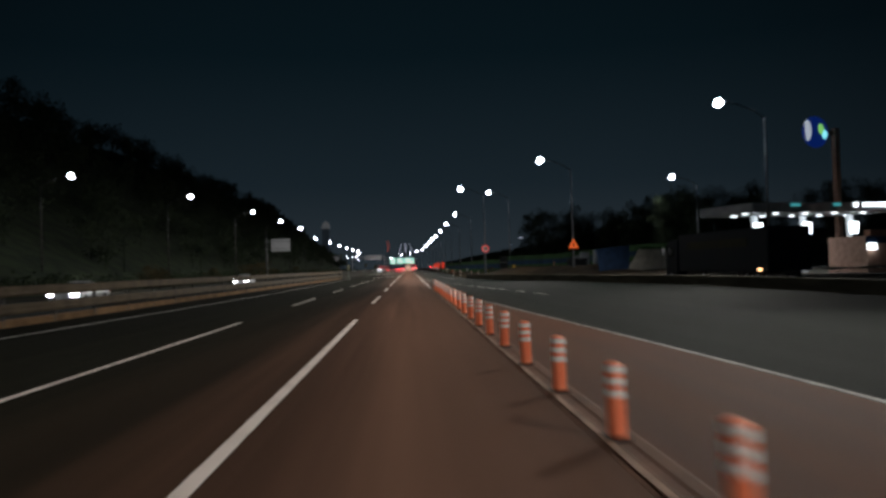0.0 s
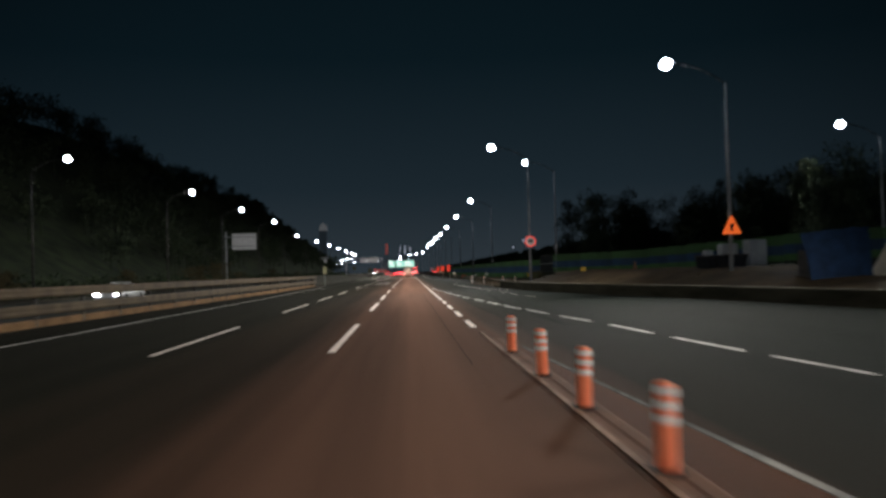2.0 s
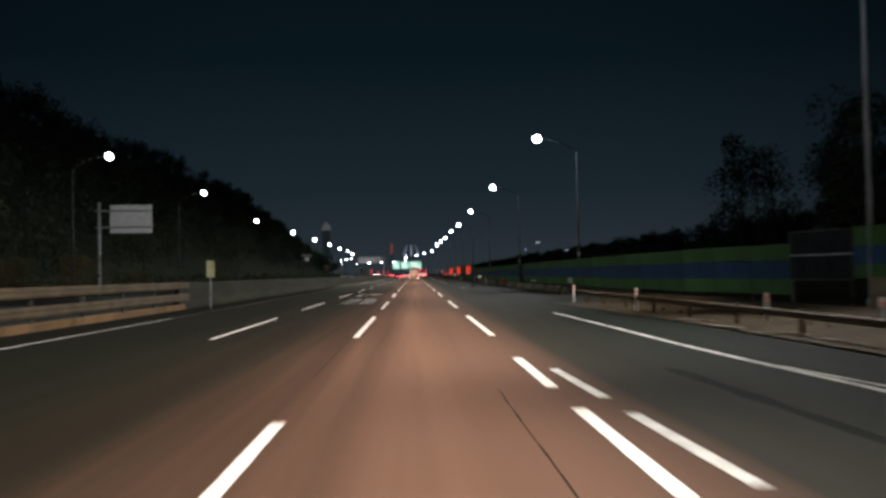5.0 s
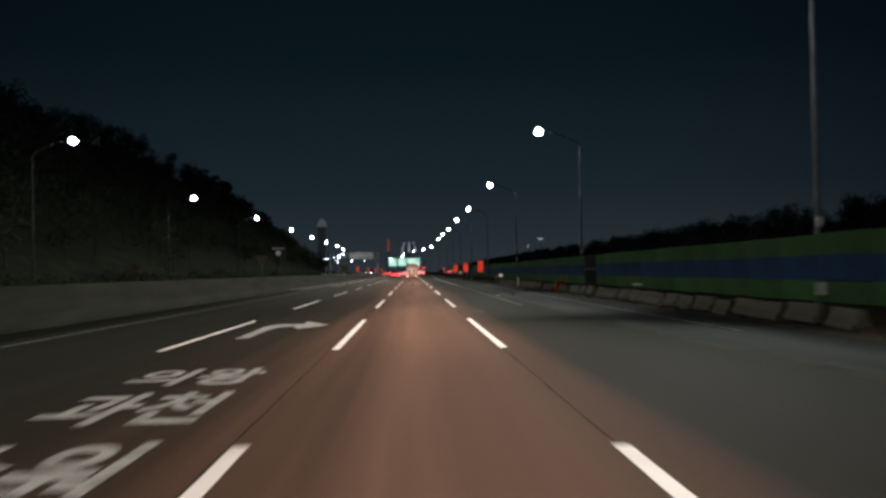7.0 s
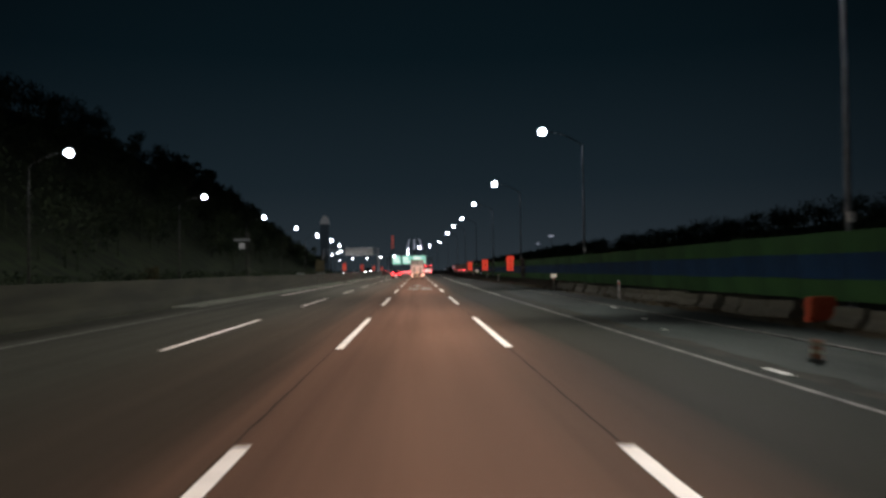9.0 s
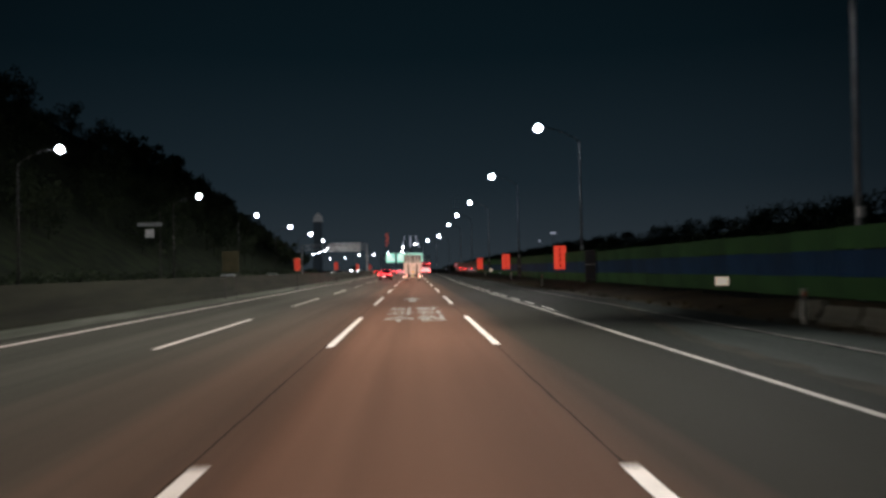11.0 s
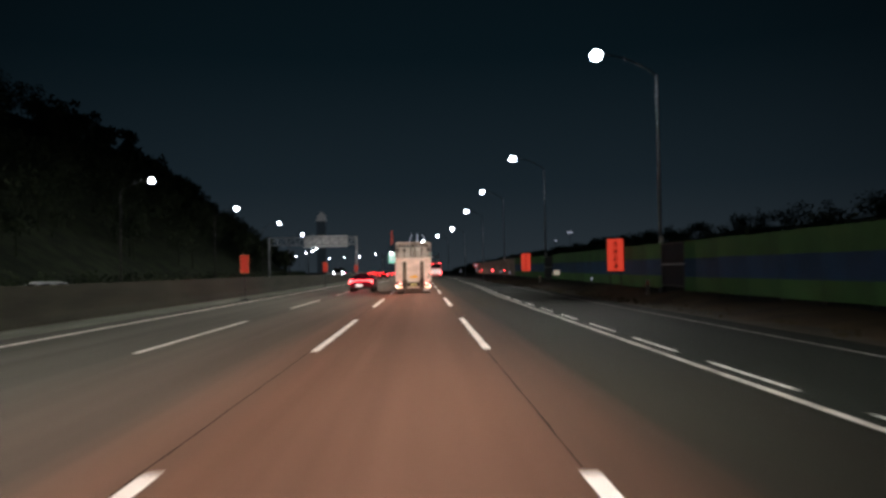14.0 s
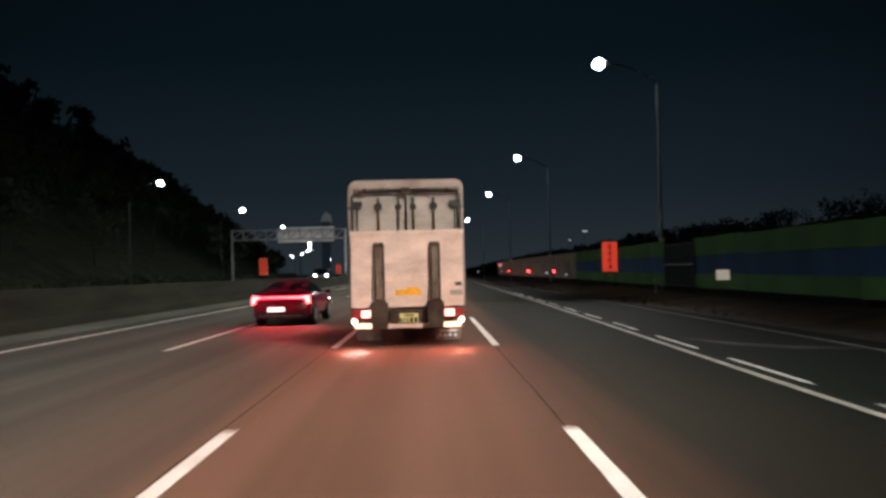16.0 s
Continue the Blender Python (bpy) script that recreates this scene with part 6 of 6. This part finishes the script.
lorry = thing("lorry", "dark parked lorry with a long body", "truck", pose(22.8, 44.5, -0.06, 0, 0, 3))
part("body", Soup().box(0, 7.0, 2.15, 2.5, 13.0, 2.5), M["lorry_dark"], lorry, bevel=0.04)
part("stripe", Soup().box(-1.26, 7.5, 2.6, 0.03, 9.0, 0.5), M["lorry_yellow"], lorry)
part("chassis", Soup().box(0, 8.0, 0.75, 1.0, 15.5, 0.3).box(-1.1, 7.0, 0.6, 0.1, 5.0, 0.5), M["steel_dark"], lorry)
cabp = part("cab", Soup().prism([(14.0, 0.5), (16.2, 0.5), (16.3, 1.5), (16.0, 2.9), (15.4, 3.1), (14.0, 3.1)], -1.2, 1.2, pose(0, 0, 0, 0, 0, 90) @ Matrix.Diagonal((1, -1, 1, 1))), M["lorry_dark"], lorry, bevel=0.05)
part("side_window", Soup().box(-1.21, 15.2, 2.3, 0.02, 1.0, 0.7), M["glass"], cabp)
part("mirror", Soup().box(-1.45, 16.0, 2.3, 0.2, 0.12, 0.5), M["steel"], cabp)
for yy in (2.0, 3.3, 9.5, 15.2):
    for sx in (-1, 1):
        wheel(lorry, sx * 1.05, yy, 0.5, 0.3)
part("side_lamp", Soup().box(-1.27, 1.5, 1.0, 0.03, 0.4, 0.15), M["amber"], lorry, "amber side lamp")
screen = thing("white_screen", "white sheet site screen on a low frame", "site screen", pose(23.3, 81.2, -0.06, 0, 0, 0))
part("sheet", Soup().prism([(0.0, 0.80), (5.6, 0.62), (5.6, 2.72), (1.25, 2.86)], -0.05, 0.05), M["tarp_white"], screen, bevel=0.02)
part("top_band", Soup().prism([(1.2, 2.86), (5.6, 2.72), (5.6, 3.0), (1.5, 3.1)], -0.04, 0.04), M["hoard_green"], screen, "green strip along the top")
part("frame", Soup().box(2.8, 0.1, 0.66, 5.6, 0.06, 0.08).box(0.8, 0.1, 0.35, 0.06, 0.06, 0.7).box(3.0, 0.1, 0.35, 0.06, 0.06, 0.7).box(5.2, 0.1, 0.9, 0.06, 0.06, 1.8), M["steel_dark"], screen)
cover = thing("covered_stack", "stack of site material under a draped blue tarpaulin", "tarpaulin", pose(22.0, 81.4, -0.06))
tv, nn = [], 12
for i in range(nn + 1):
    for j in range(7):
        u, v = i / nn, j / 6
        tv.append((-1.5 + 2.9 * u + 0.35 * v * (1 if u > 0.5 else -0.3) + 0.06 * math.sin(u * 22), -0.5 + 0.9 * v + 0.05 * noise.noise((u * 9, v * 7, 0)), 0.5 + (2.5 + 0.3 * u) * v ** 0.8 + 0.12 * noise.noise((u * 5, v * 3, 2))))
cf = [(i * 7 + j, (i + 1) * 7 + j, (i + 1) * 7 + j + 1, i * 7 + j + 1) for i in range(nn) for j in range(6)]
part("tarpaulin", Soup().add(tv, cf).add([(x, y + 0.06, z) for x, y, z in tv], [q[::-1] for q in cf]), M["tarp_blue"], cover, smooth=True)
part("stack", Soup().box(0.0, 0.9, 1.1, 2.5, 1.2, 2.2), M["steel_dark"], cover, bevel=0.03)

# ---------------- hills and trees ----------------
hs = Soup()
hx = [-33, -38, -46, -56, -68, -82, -100, -130, -180]
hy = steps(-60, 1300, 20)


def hill_z(x, y):
    u = max(0.0, min(1.0, (-33 - x) / 50))
    fade = max(0.0, min(1.0, (1300 - y) / 350))
    return (36 * u ** 1.15 + 6 * noise.noise((x * 0.02, y * 0.012, 0)) * u + 2.0 * noise.noise((x * 0.1, y * 0.06, 3)) * u) * fade - 0.05


hs.add([(x + bend(y), y, hill_z(x, y)) for y in hy for x in hx], [(i * len(hx) + j, i * len(hx) + j + 1, (i + 1) * len(hx) + j + 1, (i + 1) * len(hx) + j) for i in range(len(hy) - 1) for j in range(len(hx) - 1)])
structure("hillside", hs, M["leaf"], "dark wooded hillside beyond the oncoming lanes", "hill", smooth=True)


def clump(s, c, r, n, leaf):
    """A loose cloud of small leaves round c."""
    for _ in range(n):
        d = Vector((rng.gauss(0, 1), rng.gauss(0, 1), rng.gauss(0, 0.8)))
        d = d.normalized() * r * (0.55 + 0.5 * rng.random())
        p = Vector(c) + d
        a = Vector((rng.uniform(-1, 1), rng.uniform(-1, 1), rng.uniform(-1, 1))).normalized() * leaf
        b = a.orthogonal().normalized() * leaf * rng.uniform(0.5, 0.9)
        s.add([p - a, p + b, p + a, p - b], [(0, 1, 2, 3)])


wood = Soup()
for _ in range(1700):
    y = rng.uniform(-20, 1150)
    x = -36 - 60 * rng.random() ** 0.8
    z = hill_z(x, y)
    x += bend(y)
    h = rng.uniform(4, 9)
    wood.tube((x, y, z - 0.3), (x, y, z + h * 0.6), 0.14, 0.06, 5, False)
    near = y < 480
    for k in range(6 if near else 3):
        clump(wood, (x + rng.uniform(-1.7, 1.7), y + rng.uniform(-1.7, 1.7), z + h * rng.uniform(0.45, 0.95)), rng.uniform(1.1, 2.1), 34 if near else 22, 0.26 if near else 0.6)
structure("far_wood", wood, M["leaf"], "dense dark trees on the hillside", "trees", kind="stuff")
scrub = Soup()
for _ in range(900):
    y = rng.uniform(30, 620)
    x = -30.5 - 4 * rng.random() + bend(y)
    clump(scrub, (x, y, rng.uniform(0.3, 1.6)), rng.uniform(0.6, 1.2), 16, 0.22)
structure("verge_scrub", scrub, M["leaf"], "dry scrub along the far verge", "scrub", kind="stuff")
bush = Soup()
for cx, cy, h, w in ((-31.2, 141.0, 2.6, 1.6), (-31.6, 172.0, 3.2, 2.2), (-31.4, 176.5, 3.4, 2.4), (-31.5, 188.0, 4.0, 2.6), (-31.8, 193.5, 4.2, 2.6), (-31.4, 108.0, 3.0, 2.2), (-31.5, 112.5, 2.6, 2.0), (-31.2, 205.0, 2.4, 2.0), (-31.6, 248.0, 3.0, 2.0), (-31.3, 292.0, 2.6, 2.0)):
    for k in range(46):
        c = (cx + rng.gauss(0, 0.35) * w, cy + rng.gauss(0, 0.42) * w, h * rng.uniform(0.15, 0.95))
        bush.tube((cx, cy, 0.0), c, 0.02, 0.01, 4, False)
        clump(bush, c, 0.42, 22, 0.09)
structure("verge_bush", bush, M["leaf_dry"], "brown dry bushes along the far verge", "bush", kind="stuff")
rx = [30, 38, 48, 60, 75, 95, 140]


def ridge_z(x, y):
    u = max(0.0, min(1.0, (x - 30) / 45))
    f = max(0.0, min(1.0, (y - 120) / 90)) * max(0.0, min(1.0, (1300 - y) / 300))
    return (9.0 * u + 1.8 * noise.noise((x * 0.03, y * 0.015, 9)) * u) * f - 0.05


ry = steps(90, 1300, 18)
structure("ridge", Soup().add([(x, y, ridge_z(x, y)) for y in ry for x in rx], [(i * len(rx) + j, (i + 1) * len(rx) + j, (i + 1) * len(rx) + j + 1, i * len(rx) + j + 1) for i in range(len(ry) - 1) for j in range(len(rx) - 1)]),
          M["leaf"], "low dark ridge beyond the roadworks", "hill", smooth=True)
rs = Soup()
for _ in range(900):
    y = rng.uniform(112, 900)
    x = (36 if y < 150 else 26) + 54 * rng.random() ** 1.3
    z = max(0.0, ridge_z(x, y)) if x > 30 else 0.0
    h = rng.uniform(8, 13.5) if y < 185 else rng.uniform(2.5, 4.5)
    rs.tube((x, y, z - 0.2), (x, y, z + h * 0.6), 0.14, 0.06, 5, False)
    close = y < 270
    for k in range(22 if y < 185 else (10 if close else 5)):
        c = (x + rng.uniform(-1.5, 1.5), y + rng.uniform(-1.5, 1.5), z + h * rng.uniform(0.3, 0.95))
        if close:
            rs.tube((x, y, z + h * 0.25), c, 0.05, 0.02, 4, False)
        clump(rs, c, rng.uniform(0.8, 1.5), 90 if close else (34 if y < 480 else 18), 0.15 if close else (0.22 if y < 480 else 0.4))
structure("roadside_wood", rs, M["leaf"], "dark trees behind the site hoarding", "trees", kind="stuff")
gs2 = Soup()
for _ in range(1700):
    y = rng.uniform(60, 420)
    edge = max(11.3, lerp_path(RIGHT_EDGE, y))
    x = edge + 0.15 + (lerp_path(HOARD, y) - edge - 0.5) * rng.random()
    h = rng.uniform(0.05, 0.20)
    z = bank_z(x - bank_in(y), y) if y < 137 else -0.02
    for k in range(3):
        a = rng.uniform(0, 6.28)
        dx, dy = math.cos(a), math.sin(a)
        px, py = x + rng.uniform(-0.1, 0.1), y + rng.uniform(-0.1, 0.1)
        gs2.add([(px - dx * 0.03, py - dy * 0.03, z - 0.05), (px + dx * 0.03, py + dy * 0.03, z - 0.05), (px + dy * h * 0.5, py - dx * h * 0.5, z + h)], [(0, 1, 2)])
structure("verge_grass", gs2, M["leaf_dry"], "thin dry grass tufts on the roadside soil", "grass", kind="stuff")

# ---------------- far skyline ----------------
tower = thing("far_tower", "distant lattice tower with red lights", "tower", pose(-19.2, 900.0, -0.06))
ts = Soup()
for sx in (-1, 1):
    for sy in (-1, 1):
        ts.tube((sx * 2.0, sy * 2.0, 0), (sx * 0.7, sy * 0.7, 31), 0.16, 0.12, 6)
for k in range(10):
    a, b = 2.0 - 0.13 * k, 2.0 - 0.13 * (k + 1)
    for sy in (-1, 1):
        ts.tube((-a, sy * a, 3.1 * k), (b, sy * b, 3.1 * (k + 1)), 0.08, 0.08, 5)
        ts.tube((a, sy * a, 3.1 * k), (-b, sy * b, 3.1 * (k + 1)), 0.08, 0.08, 5)
part("lattice", ts, M["steel_dark"], tower)
for x, z, w, h in ((-0.5, 21.5, 0.7, 1.2), (0.6, 22.6, 0.7, 0.9), (-0.1, 24.8, 1.5, 1.0), (0.5, 27.0, 0.7, 1.3), (-0.4, 28.6, 0.9, 0.9), (0.1, 30.4, 0.8, 1.2)):
    part("red_light", Soup().box(x, -1.7, z, w, 0.2, h), M["red_lamp_far"], tower, "red light", bevel=0.05)
pylon = thing("bridge_pylon", "distant lit pylon with slanting light lines", "bridge", pose(-0.6, 900.0, -0.06))
part("mast", Soup().tube((0, 0, 0), (0, 0, 19.5), 0.9, 0.7, 8), M["steel_dark"], pylon)
part("mast_light", Soup().tube((0, 0, 19.5), (0, 0, 28.5), 0.5, 0.3, 8), M["pylon_light"], pylon, "lit mast head")
for sx in (-1, 1):
    part("cable", Soup().tube((sx * 4.0, 0, 28.3), (sx * 7.1, 0, 19.2), 0.2, 0.2, 6), M["pylon_light"], pylon)
    part("stay", Soup().tube((sx * 7.1, 0, 19.2), (sx * 9.0, 0, 0), 0.25, 0.3, 6), M["steel_dark"], pylon)
hall = thing("hilltop_building", "pale building on a far hilltop", "building", pose(-154.0, 1600.0, -0.06))
part("wall", Soup().prism([(-7, 0), (7, 0), (7, 82), (-7, 82)], -6, 6), M["building_dim"], hall, "lower storeys glowing at sky tone")
part("lit_top", Soup().prism([(-8, 82), (8, 82), (6, 92), (0, 97), (-5, 91)], -7, 7), M["building_far"], hall, "pale lit top storeys")

for x, y, z, w in ((166.0, 1200.0, 40.0, 6.0), (204.0, 1200.0, 29.0, 5.0), (150.0, 1200.0, 31.0, 2.0)):
    far_lamp = thing("flood_light", "distant white flood light on a mast", "flood light", pose(x, y, -0.06))
    part("mast", Soup().tube((0, 0, 0), (0, 0, z), 0.4, 0.25, 8), M["steel_dark"], far_lamp)
    part("lamp_bar", Soup().box(0, -0.4, z + 0.8, w, 0.5, 1.6), M["pylon_light"], far_lamp, "glowing lamp bar")
